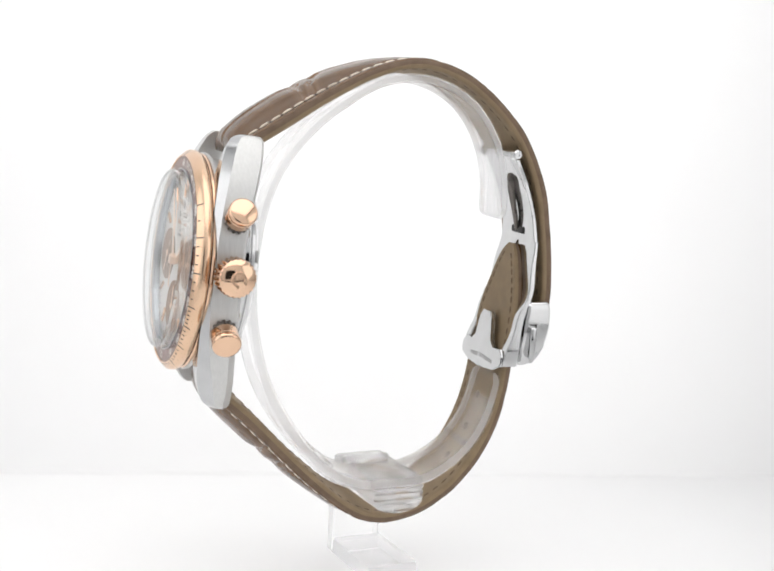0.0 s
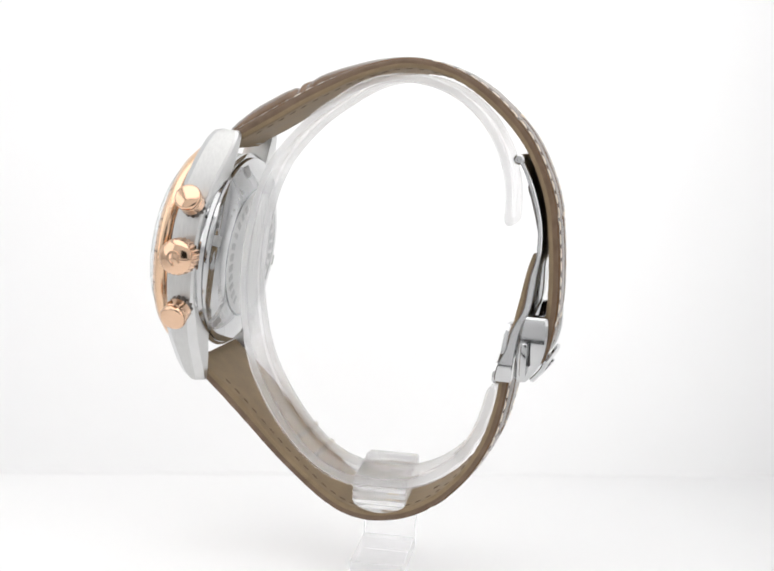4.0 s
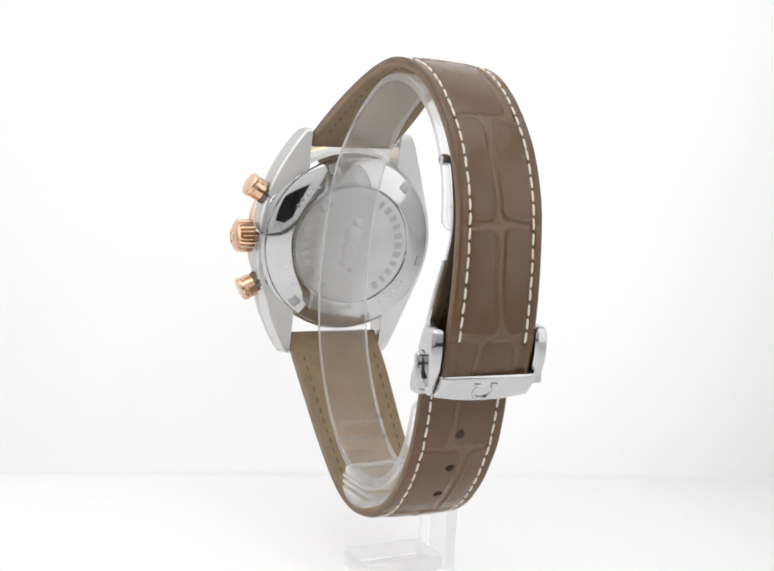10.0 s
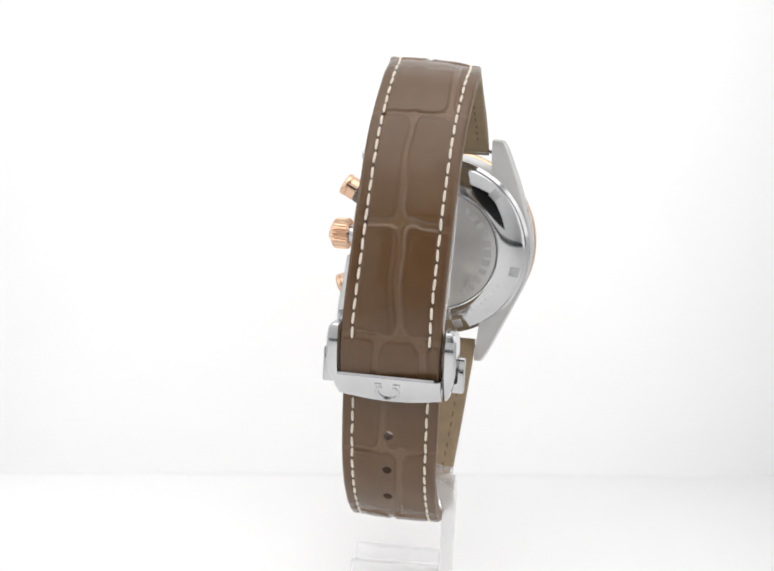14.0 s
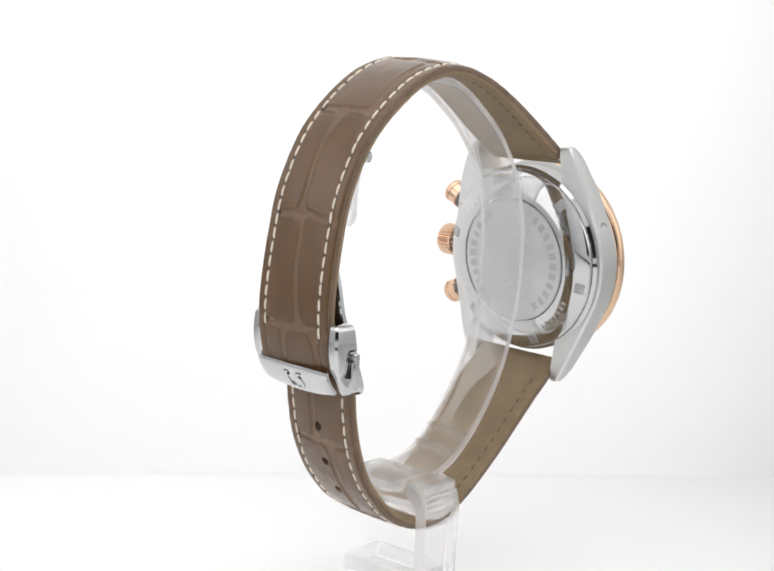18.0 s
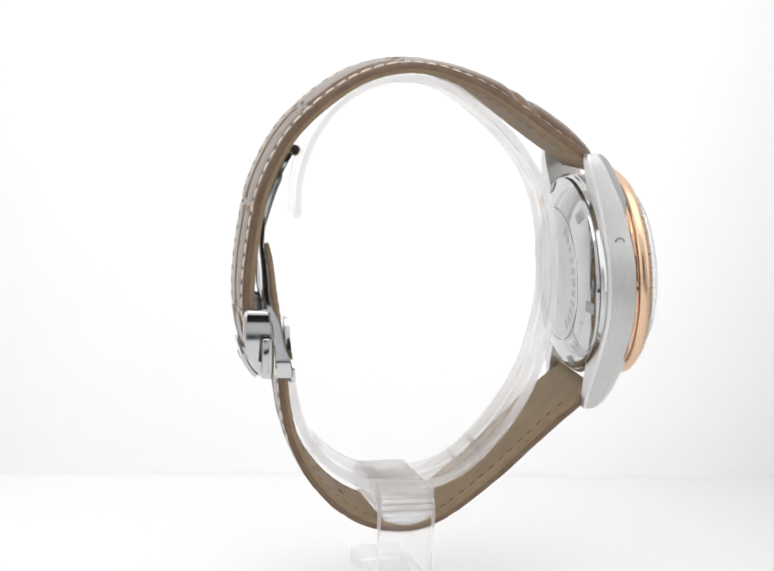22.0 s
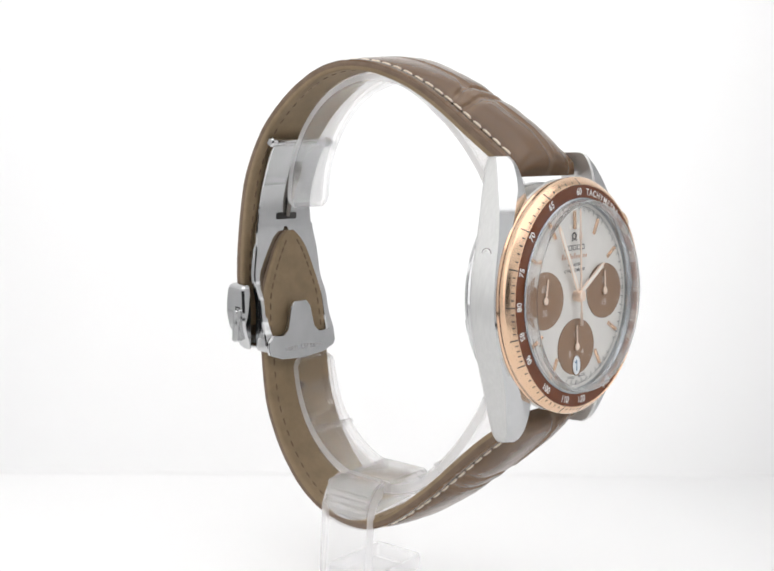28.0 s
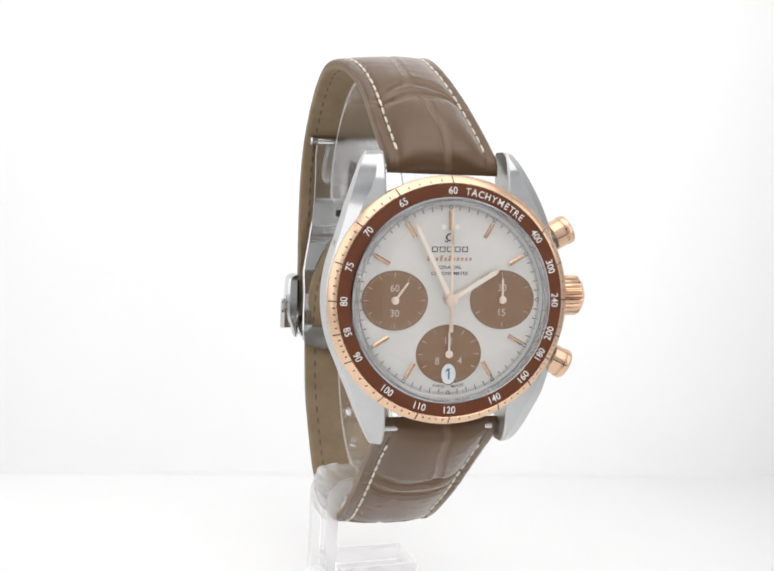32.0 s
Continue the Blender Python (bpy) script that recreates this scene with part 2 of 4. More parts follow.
def backdrop():
    """Floor and back wall in one white sheet with a tight bend, turned a little to the lens."""
    sweep = [(-245, 0), (30, 0), (58, 0)] + [(59.2 + 1.2 * math.sin(a), 1.2 - 1.2 * math.cos(a)) for a in np.linspace(0, math.pi / 2, 8)] + [(60.4, 30), (60.4, 430)]
    bm = loft([[(x, y, z) for y, z in sweep] for x in (-330, 330)], closed=False)
    ob = part("floor_and_backdrop", bm, PAPER, at=mm(0, 0, 0, 0, 0, 10.0), lift=False, sharp=50)
    tagged(ob, "white translucent sheet of a light table, under and behind the display", kind="structure")


backdrop()
tagged(part("wall_left", box(-306, -300, -420, 260, -2, 420), FABRIC, lift=False), "white fabric side of the photo tent", kind="structure")
tagged(part("wall_right", box(300, 306, -420, 260, -2, 420), FABRIC, lift=False), "white fabric side of the photo tent", kind="structure")
tagged(part("ceiling", box(-306, 306, -420, 260, 412, 418), FABRIC, lift=False), "white fabric top of the photo tent", kind="structure")


def front_panel():
    """The white front of the tent, with an opening in which the camera stands."""
    bm = box(-306, -95, -336, -330, -2, 418)
    box(95, 306, -336, -330, -2, 418, bm=bm)
    box(-95, 95, -336, -330, 190, 418, bm=bm)
    box(-95, 95, -336, -330, -2, 25, bm=bm)
    return bm


tagged(part("wall_front", front_panel(), FABRIC, lift=False), "white fabric front of the photo tent with an opening", kind="structure")
tagged(part("table", box(-306, 306, -430, 260, -136, -125, 1.0), BLACKCLOTH, lift=False), "dark table top under the light table", kind="structure")
tagged(part("wall_room", box(-306, 306, -430, -424, -2, 418), BLACKCLOTH, lift=False), "dark room behind the camera", kind="structure")

# ---- the wrist watch ----
watch = tagged(new("wrist_watch"), "two-tone steel and rose gold chronograph watch on a brown alligator strap", "watch")

# the head's own axes: right to three o'clock, up to twelve, out of the dial; zero at the bezel's scale
LEAN = math.atan(3.2 / 34.1)
HEAD = Matrix(((1, 0, 0, -2.4), (0, math.sin(LEAN), -math.cos(LEAN), -41.7), (0, math.cos(LEAN), math.sin(LEAN), -33.75), (0, 0, 0, 1))) @ Matrix.Rotation(radians(1.0), 4, "Z")


def head_part(name, bm, mat, label="", parent=None, at=None, **more):
    return part(name, bm, mat, parent or watch, label, at=HEAD @ at if at is not None else HEAD, **more)


def case_rail(side):
    """One flank of the case with its two bombe lugs, skinned from sections along twelve to six; the crown's side is the fuller one."""
    fuller = [(-23.5, 11.80, -7.2, -10.3, 1.4), (-22.7, 12.50, -6.0, -10.5, 2.0), (-21.0, 13.50, -5.0, -10.4, 2.3), (-18.5, 14.90, -4.1, -10.1, 2.5), (-15.0, 16.50, -3.4, -9.6, 2.0), (-10.0, 17.93, -2.9, -9.0, 1.45),
              (-5.0, 18.80, -2.8, -8.6, 0.95), (0.0, 18.90, -2.8, -8.5, 0.95), (5.0, 18.70, -2.8, -8.5, 0.95), (10.0, 17.63, -2.9, -8.9, 1.3), (14.5, 16.10, -3.3, -9.7, 1.6), (18.0, 14.40, -3.9, -10.4, 1.7), (20.6, 12.90, -4.6, -10.8, 1.6), (22.1, 11.90, -5.3, -10.9, 1.5), (22.8, 11.40, -6.0, -10.7, 1.3), (23.15, 10.90, -7.2, -10.2, 1.1)]
    slim = [(-23.4, 11.4, -7.4, -10.3, 1.3), (-22.6, 11.9, -6.3, -10.5, 1.9), (-21.0, 12.7, -5.2, -10.4, 2.0), (-18.5, 13.7, -4.2, -10.1, 2.3), (-15.0, 15.0, -3.4, -9.6, 1.9), (-10.0, 16.8, -2.9, -9.0, 1.45),
            (-5.0, 18.5, -2.8, -8.6, 0.95), (0.0, 19.1, -2.8, -8.5, 0.95), (5.0, 18.5, -2.8, -8.5, 0.95), (10.0, 16.9, -2.9, -8.7, 1.45), (14.5, 15.6, -3.3, -9.0, 1.9), (18.0, 14.4, -4.0, -9.4, 2.4), (20.6, 13.5, -5.0, -9.7, 2.2), (22.1, 12.8, -5.9, -9.9, 1.9), (23.0, 12.2, -7.0, -9.7, 1.3)]
    at, line = spline(fuller if side > 0 else slim, 0.75)
    rings = []
    for v, uo, wf, wb, bev in line:
        ui = max(9.9, math.sqrt(max(0.0, 15.0 ** 2 - v * v)) if abs(v) < 15 else 9.9)
        ui = min(ui, uo - 1.2)
        low = wf - bev * 0.85
        worn = min(1.0, max(0.0, (-v - 7) / 6)) if side > 0 else 0.0
        ring = [(uo - 0.35 - 1.0 * worn, v, wb), (uo, v, wb + 0.45 + 0.9 * worn), (uo + 0.1, v, (wb + low) / 2), (uo, v, low), (max(uo - bev, ui + 0.4), v, wf), (ui + 0.3, v, wf), (ui, v, wf - 0.3), (ui, v, wb)]
        lean = 0.9 * min(1.0, max(0.0, (-v - 8) / 13)) + 0.4 * min(1.0, max(0.0, (v - 8) / 13))
        rings.append([(side * a + lean, b, min(c, wf)) for a, b, c in ring])
    bm = loft(rings)
    for k, f in enumerate(bm.faces):
        f.material_index = {3: 1, 4: 1, 0: 2, 6: 2, 7: 2}.get(k % 8, 0)
    return bm


body = head_part("case_body", lathe([(15.0, -2.7), (17.6, -2.7), (17.7, -3.5), (18.9, -3.52), (19.1, -3.7), (19.05, -4.1), (18.2, -4.9), (18.2, -8.2), (18.0, -8.6), (15.0, -8.6)], closed_profile=True), BRUSHED, "brushed stainless steel middle case")
for side in (-1, 1):
    head_part("case_flank", case_rail(side), [BRUSHED, LUG_POLISH, LUG_BACK], "brushed steel flank with two bombe lugs", sharp=24)
head_part("movement_block", lathe([(0, -2.0), (15.2, -2.0), (15.2, -9.5), (0, -9.5)]), GAP_SHADE)
head_part("case_collar", lathe([(17.6, -8.4), (18.5, -8.5), (18.6, -9.1), (18.0, -9.6), (17.2, -9.6)], 96), STEEL)

# bezel: gold ring, brown scale ring, steel rehaut
bezel = head_part("bezel", lathe([(17.2, -2.75), (18.8, -2.75), (19.1, -2.5), (19.3, -2.2), (19.34, -1.35), (19.27, -1.22), (18.28, -0.22), (18.18, -0.18), (18.05, -0.26), (17.9, -0.8), (17.2, -1.4)], 144, closed_profile=True), GOLD_BEZEL, "polished rose gold bezel")
# dark ring painted in for the shade between bezel and base ring
head_part("bezel_gap_shade", lathe([(17.0, -2.95), (18.6, -2.95), (18.6, -2.6), (17.0, -2.6)], 96, closed_profile=True), GAP_SHADE)
head_part("bezel_base_ring", lathe([(17.0, -3.5), (18.85, -3.5), (18.95, -3.2), (18.8, -2.9), (17.0, -2.9)], 120, closed_profile=True), GOLD, "thin rose gold base ring")
head_part("bezel_insert", lathe([(15.75, -1.2), (18.05, -1.2), (18.05, -0.36), (15.95, -0.26), (15.75, -0.3)], 144, closed_profile=True), BROWN_RING, "dark brown tachymeter scale ring", parent=None)
head_part("rehaut", lathe([(15.72, -0.06), (15.95, -0.12), (15.95, -1.6), (15.3, -1.34), (15.35, -0.9), (15.64, -0.3)], 144, closed_profile=True), REHAUT, "polished steel inner rim")
dial = head_part("dial", lathe([(0, -1.35), (15.6, -1.35), (15.6, -1.9), (0, -1.9)], 120), DIAL, "silvery white opaline dial", smooth=False)
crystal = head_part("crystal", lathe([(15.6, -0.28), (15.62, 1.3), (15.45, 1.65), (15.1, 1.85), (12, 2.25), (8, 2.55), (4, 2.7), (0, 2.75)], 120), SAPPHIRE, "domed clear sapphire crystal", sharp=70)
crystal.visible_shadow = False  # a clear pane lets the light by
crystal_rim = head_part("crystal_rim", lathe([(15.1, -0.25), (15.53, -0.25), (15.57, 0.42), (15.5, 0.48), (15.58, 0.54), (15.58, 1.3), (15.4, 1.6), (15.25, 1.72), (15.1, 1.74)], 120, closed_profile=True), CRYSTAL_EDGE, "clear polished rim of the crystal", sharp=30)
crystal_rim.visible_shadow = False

# case back
back = head_part("case_back", lathe([(17.5, -9.4), (17.85, -9.8), (17.8, -10.25), (17.3, -10.6), (15.4, -11.4), (13.4, -11.95), (12.6, -12.0), (12.3, -11.8), (0, -11.7)], 120), STEEL, "polished steel screw-down case back")
head_part("medallion_groove", lathe([(12.15, -11.7), (12.15, -12.02), (12.32, -12.02), (12.32, -11.7)], 96, closed_profile=True), REHAUT)
head_part("back_medallion", lathe([(12.2, -11.6), (12.1, -12.0), (11.0, -12.12), (0, -12.2)], 96), BACKSTEEL, "satin steel medallion with worn engraving")

# crown and pushers
def fluted(r, depth, length, count, dome):
    rings = []
    n = count * 4
    for h, k, ribs in ((0, 0.9, 0), (0.25, 1.0, 1), (length - 0.5, 1.0, 1), (length - 0.1, 0.95, 0.3), (length, 0.9, 0)):
        rings.append([((r * k - depth * ribs * (0, 1, 1, 0)[i % 4]) * math.cos(2 * math.pi * i / n), (r * k - depth * ribs * (0, 1, 1, 0)[i % 4]) * math.sin(2 * math.pi * i / n), h) for i in range(n)])
    for k, h in ((0.82, length + dome * 0.28), (0.7, length + dome * 0.5), (0.55, length + dome * 0.7), (0.38, length + dome * 0.86), (0.2, length + dome * 0.96), (0.04, length + dome)):
        rings.append([(r * k * math.cos(2 * math.pi * i / n), r * k * math.sin(2 * math.pi * i / n), h) for i in range(n)])
    return loft(rings)


def horseshoe(r0, r1, high, gap):
    """An open ring with two small feet."""
    rings = []
    for k in range(33):
        a = radians(gap / 2 + (360 - gap) * k / 32)
        wide = r1 + (0.28 if k in (0, 1, 31, 32) else 0)
        rings.append([(r * math.cos(a), r * math.sin(a), h) for r, h in ((r0, -0.3), (r0, high - 0.06), (r0 + 0.06, high), (wide - 0.06, high), (wide, high - 0.06), (wide, -0.3))])
    return loft(rings)


AXIS_X = Matrix.Rotation(math.pi / 2, 4, "Y")
crown = head_part("crown", fluted(3.3, 0.32, 3.4, 24, 0.95), GOLD, "fluted rose gold crown", at=Matrix.Translation((19.7, 0.3, -6.4)) @ AXIS_X, sharp=28)
head_part("crown_stem", lathe([(2.1, -2), (2.1, 1.2)], 32), STEEL, parent=None, at=Matrix.Translation((19.0, 0.3, -6.4)) @ AXIS_X)
head_part("crown_emblem", horseshoe(0.85, 1.3, 0.3, 50), GOLD, "raised rose gold emblem", parent=crown, at=Matrix.Translation((23.78, 0.3, -6.4)) @ AXIS_X @ Matrix.Rotation(radians(-60), 4, "Z"), sharp=30)
for way in (27.5, -27.5):
    spin = Matrix.Rotation(radians(way), 4, "Z")
    place = spin @ Matrix.Translation((0, 0, -6.5)) @ AXIS_X
    cap = head_part("pusher_cap", lathe([(0, 20.9), (2.15, 20.9), (2.32, 21.05), (2.34, 22.7), (2.26, 22.8), (2.26, 22.98), (2.4, 23.08), (2.44, 23.25), (2.4, 23.85), (2.22, 24.1), (1.9, 24.22), (0, 24.32)], 48), GOLD, "round rose gold pusher", at=place)
    head_part("pusher_collar", lathe([(0, 17.5), (2.55, 17.5), (2.55, 18.9), (2.3, 19.1), (2.3, 19.4), (0, 19.4)], 40), STEEL, "steel pusher tube", at=place)
    # the ring's dark colour is a painted reflection of the black front
    head_part("pusher_stem", fluted(2.3, 0.22, 1.6, 14, 0.02), DARK_STEEL_TONE, "grooved ring below the cap, coloured dark as a reflection", at=place @ Matrix.Translation((0, 0, 19.35)), sharp=28)
pin = head_part("helium_screw", lathe([(0, 0), (0.85, 0), (0.85, 0.12), (0.62, 0.14), (0.6, 0.02), (0.35, 0.02), (0.3, 0.12), (0, 0.14)], 32), SATIN_BACK, "small round steel pin", at=Matrix.Translation((-17.5, 8.0, -6.0)) @ Matrix.Rotation(radians(-13), 4, "Z") @ Matrix.Rotation(-math.pi / 2, 4, "Y"))
head_part("pin_seat", lathe([(0.84, 0), (1.0, 0), (1.0, 0.1), (0.84, 0.1)], 32, closed_profile=True), DARK_STEEL_TONE, "dark ring round the pin", parent=pin, at=Matrix.Translation((-17.5, 8.0, -6.0)) @ Matrix.Rotation(radians(-13), 4, "Z") @ Matrix.Rotation(-math.pi / 2, 4, "Y"))

# ---- dial furniture ----
ZD = -1.34


def ellipse_disc(a, b, thick, seg=72):
    return prism([(a * math.cos(2 * math.pi * k / seg), b * math.sin(2 * math.pi * k / seg)) for k in range(seg)], 0, thick)


def bar(x0, x1, half, h, bev=0.0):
    return box(x0, x1, -half, half, 0, h, bev, 1)


SUBS = {"nine": (-8.75, 0.0), "three": (8.6, 0.0), "six": (0.0, -8.4)}
for u, v in SUBS.values():
    a, b = (5.2, 4.55)
    head_part("subdial", ellipse_disc(a, b, 0.05), SUBDIAL, "oval brown sub-dial", at=Matrix.Translation((u, v, ZD)), smooth=False)


def pointer(length, tail, half, tip, h=0.12, hub=0.0):
    outline = [(-half * 0.8, -tail), (half * 0.8, -tail), (half, 0), (half * 0.9, length - tip), (0.0, length), (-half * 0.9, length - tip), (-half, 0)]
    bm = prism(outline, 0, h)
    if hub:
        lathe([(0, 0), (hub, 0), (hub, h * 1.4), (hub * 0.7, h * 2.0), (0, h * 2.0)], 32, bm)
    return bm


def head_angle(deg):
    return Matrix.Rotation(-radians(deg), 4, "Z")


head_part("hour_hand", pointer(9.3, 0, 0.44, 0.8, 0.15, 1.0), GOLD_SATIN, "rose gold hour pointer with ivory fill", at=Matrix.Translation((0, 0, -0.75)) @ head_angle(59))
head_part("minute_hand", pointer(13.2, 0, 0.4, 0.9, 0.15, 1.0), GOLD_SATIN, "rose gold minute pointer with ivory fill", at=Matrix.Translation((0, 0, -0.45)) @ head_angle(-26))
head_part("hour_hand_fill", bar(1.4, 8.4, 0.22, 0.05), LUME, at=Matrix.Translation((0, 0, -0.6)) @ head_angle(59 - 90))
head_part("minute_hand_fill", bar(1.4, 12.2, 0.19, 0.05), LUME, at=Matrix.Translation((0, 0, -0.3)) @ head_angle(-26 - 90))
head_part("chronograph_seconds_hand", pointer(14.3, 4.9, 0.2, 0.5, 0.12, 0.95), GOLD_SATIN, "slim rose gold chronograph pointer with a diamond", at=Matrix.Translation((0, 0, -0.15)))
small = {}
for key, deg, reach in (("three", 0, 3.5), ("six", 0, 3.6)):
    small[key] = head_part("subdial_hand", pointer(reach, 0, 0.19, 0.3, 0.1, 0.62), GOLD_SATIN, at=Matrix.Translation((*SUBS[key], ZD + 0.25)) @ head_angle(deg))
running = part("running_seconds_hand", pointer(3.6, 0, 0.19, 0.3, 0.1, 0.62), GOLD_SATIN, watch, "small rose gold running seconds pointer", lift=False)
RUN_SEAT = Matrix.Translation((0, 0, LIFT)) @ HEAD @ Matrix.Translation((*SUBS["nine"], ZD + 0.25))

# ---- the strap: two pieces of alligator leather on a calf lining ----
# rows: depth, height, middle across, width, thickness at the edge, padding in the middle
UPPER = [(-33.4, -13.6, -2.3, 18.2, 1.9, 1.2), (-31.2, -11.9, -2.3, 18.2, 2.1, 1.9), (-27.8, -9.7, -2.5, 18.1, 2.3, 2.5), (-23.3, -6.9, -2.8, 17.8, 2.3, 2.55), (-18.9, -4.2, -3.1, 17.3, 2.2, 2.3), (-14.5, -1.8, -3.4, 16.9, 2.1, 1.95), (-10.2, 0.2, -3.8, 16.6, 2.0, 1.45),
         (-5.9, 1.75, -4.2, 16.4, 2.0, 0.95), (-1.6, 2.7, -4.6, 16.6, 1.9, 0.5), (2.7, 2.85, -5.2, 16.4, 1.9, 0.25), (7.0, 2.05, -5.8, 16.2, 1.9, 0.25), (11.3, 0.35, -5.9, 16.1, 1.9, 0.25), (15.6, -2.4, -6.0, 16.0, 2.0, 0.25), (20.1, -6.35, -6.0, 15.9, 2.0, 0.25),
         (23.6, -10.6, -6.0, 15.9, 2.0, 0.25), (26.3, -15.7, -6.0, 15.9, 2.0, 0.25), (28.2, -21.0, -5.9, 15.9, 2.1, 0.25), (29.1, -26.5, -5.7, 16.0, 2.1, 0.25), (29.75, -33.0, -5.4, 16.2, 2.1, 0.25), (29.9, -39.0, -5.1, 16.4, 2.1, 0.25), (29.35, -44.5, -5.0, 16.5, 2.1, 0.2), (28.15, -49.3, -4.9, 16.5, 2.0, 0.1)]
LOWER = [(25.9, -30.8, -3.9, 1.6, 1.5, 0.05), (25.7, -32.2, -4.0, 5.0, 1.6, 0.1), (25.4, -34.5, -4.0, 8.2, 1.7, 0.1), (24.9, -38.5, -4.1, 12.0, 1.7, 0.1), (24.3, -43.0, -4.2, 15.2, 1.8, 0.12), (23.5, -48.0, -4.2, 16.4, 1.8, 0.15), (22.7, -53.0, -4.2, 16.6, 1.8, 0.2), (22.0, -58.0, -4.1, 16.6, 1.8, 0.25), (20.7, -63.6, -4.0, 16.6, 1.9, 0.25), (18.5, -68.6, -3.8, 16.5, 1.9, 0.25), (15.9, -72.6, -3.7, 16.5, 1.9, 0.25), (11.9, -76.9, -3.6, 16.5, 1.9, 0.25), (7.2, -80.0, -3.4, 16.5, 1.9, 0.25), (2.5, -81.6, -3.0, 16.6, 1.9, 0.25), (-2.2, -82.0, -2.6, 16.8, 1.9, 0.3), (-6.6, -81.1, -2.3, 17.0, 1.9, 0.5),
         (-10.7, -78.9, -2.0, 17.3, 1.9, 0.8), (-15.2, -75.4, -1.8, 17.8, 2.0, 1.2), (-20.0, -71.2, -1.6, 18.3, 2.1, 1.7), (-24.8, -66.5, -1.4, 18.8, 2.2, 2.1), (-29.5, -61.9, -1.2, 19.2, 2.3, 2.3), (-33.4, -58.4, -1.1, 19.4, 2.2, 2.0), (-36.6, -55.2, -1.0, 19.4, 2.0, 1.3)]
# creases of the hide: along the run at (millimetres, slant), and lengthwise from run to run at a share of the half width
UP_ACROSS = [(20.8, 0.3, -3.6), (16.9, 0.5, -0.9), (42.0, 0.6, 0.5), (60.6, 0.5, 0.0), (80.3, -0.2, 0.2), (99.2, -0.5, 0.4)]
UP_ALONG = [(-2, 15.4, 0.1, -0.003), (22, 41, -0.13, 0.016), (43, 59, -0.48, -0.006), (62, 78.8, 0.13, -0.003), (82, 98, 0.0, -0.009), (101, 108, 0.26, 0.01), (101, 108, -0.62, -0.01)]
LOW_ACROSS = [(40.1, 0.1, 0.0), (58.5, -0.3, 0.3), (78.0, 0.4, 0.3), (98.6, 0.3, 1.3), (94.8, -0.2, 0.9)]
LOW_ALONG = [(22, 38.5, 0.18, 0.0), (41.5, 57, -0.2, 0.002), (60, 76, 0.12, -0.01), (100.5, 126, 0.3, -0.016)]
HOLES = [(37.0, 0.0), (44.2, 0.15), (51.2, 0.25), (58.2, 0.25)]


def hide(s, t, across, along, pad=0.0):
    """Depth of the hide below the tops of its scales, at run s and share t of the half width: rounded cells with creases between."""
    wob = noise.noise((s * 0.35, t * 2.5, 3.1)) * 0.45
    near = 9.0
    for s0, slant, chev in across:
        near = min(near, abs(s - s0 - slant * t - chev * abs(t + 0.15) - wob))
    side = 9.0
    for a, b, t0, drift in along:
        if a - 3.5 < s < b + 3.5:
            e = abs((t - t0 - drift * (s - a)) * 8 - noise.noise((s * 0.14, t0, 7.7)) * 0.5)
            side = min(side, e + max(0.0, a - s, s - b) * 0.6)
    ruck = abs(noise.noise((s * 1.3, t * 2.2, 9.4)))
    fine = 0.12 * math.exp(-(ruck / 0.09) ** 2) * math.exp(-(near / 1.2) ** 2) + 0.17 * pad * math.exp(-(near / 1.5) ** 2)
    big = 2.6
    p, q = max(0.0, big - near), max(0.0, big - side)
    gap = big - math.hypot(p, q)
    if gap > 2.4:
        return fine
    g = max(gap, -0.3)
    d = 0.22 / (1 + math.exp((g - 0.42) / 0.13)) + 0.13 * math.exp(-((g - 0.3) / 0.2) ** 2) - 0.05 * math.exp(-((g - 0.85) / 0.28) ** 2)
    d += 0.05 * math.exp(-((g - 1.4) / 0.16) ** 2) * (0.5 + noise.noise((s * 0.3, t * 2, 5.0)))
    return d + fine


def padding(x, wid, dome):
    """The stuffed middle rises from the seam; the rim outside the seam stays flat."""
    return dome * (1 - min(1.0, abs(x) / (wid / 2 - 1.75)) ** 3.2) if wid > 8 else 0.0


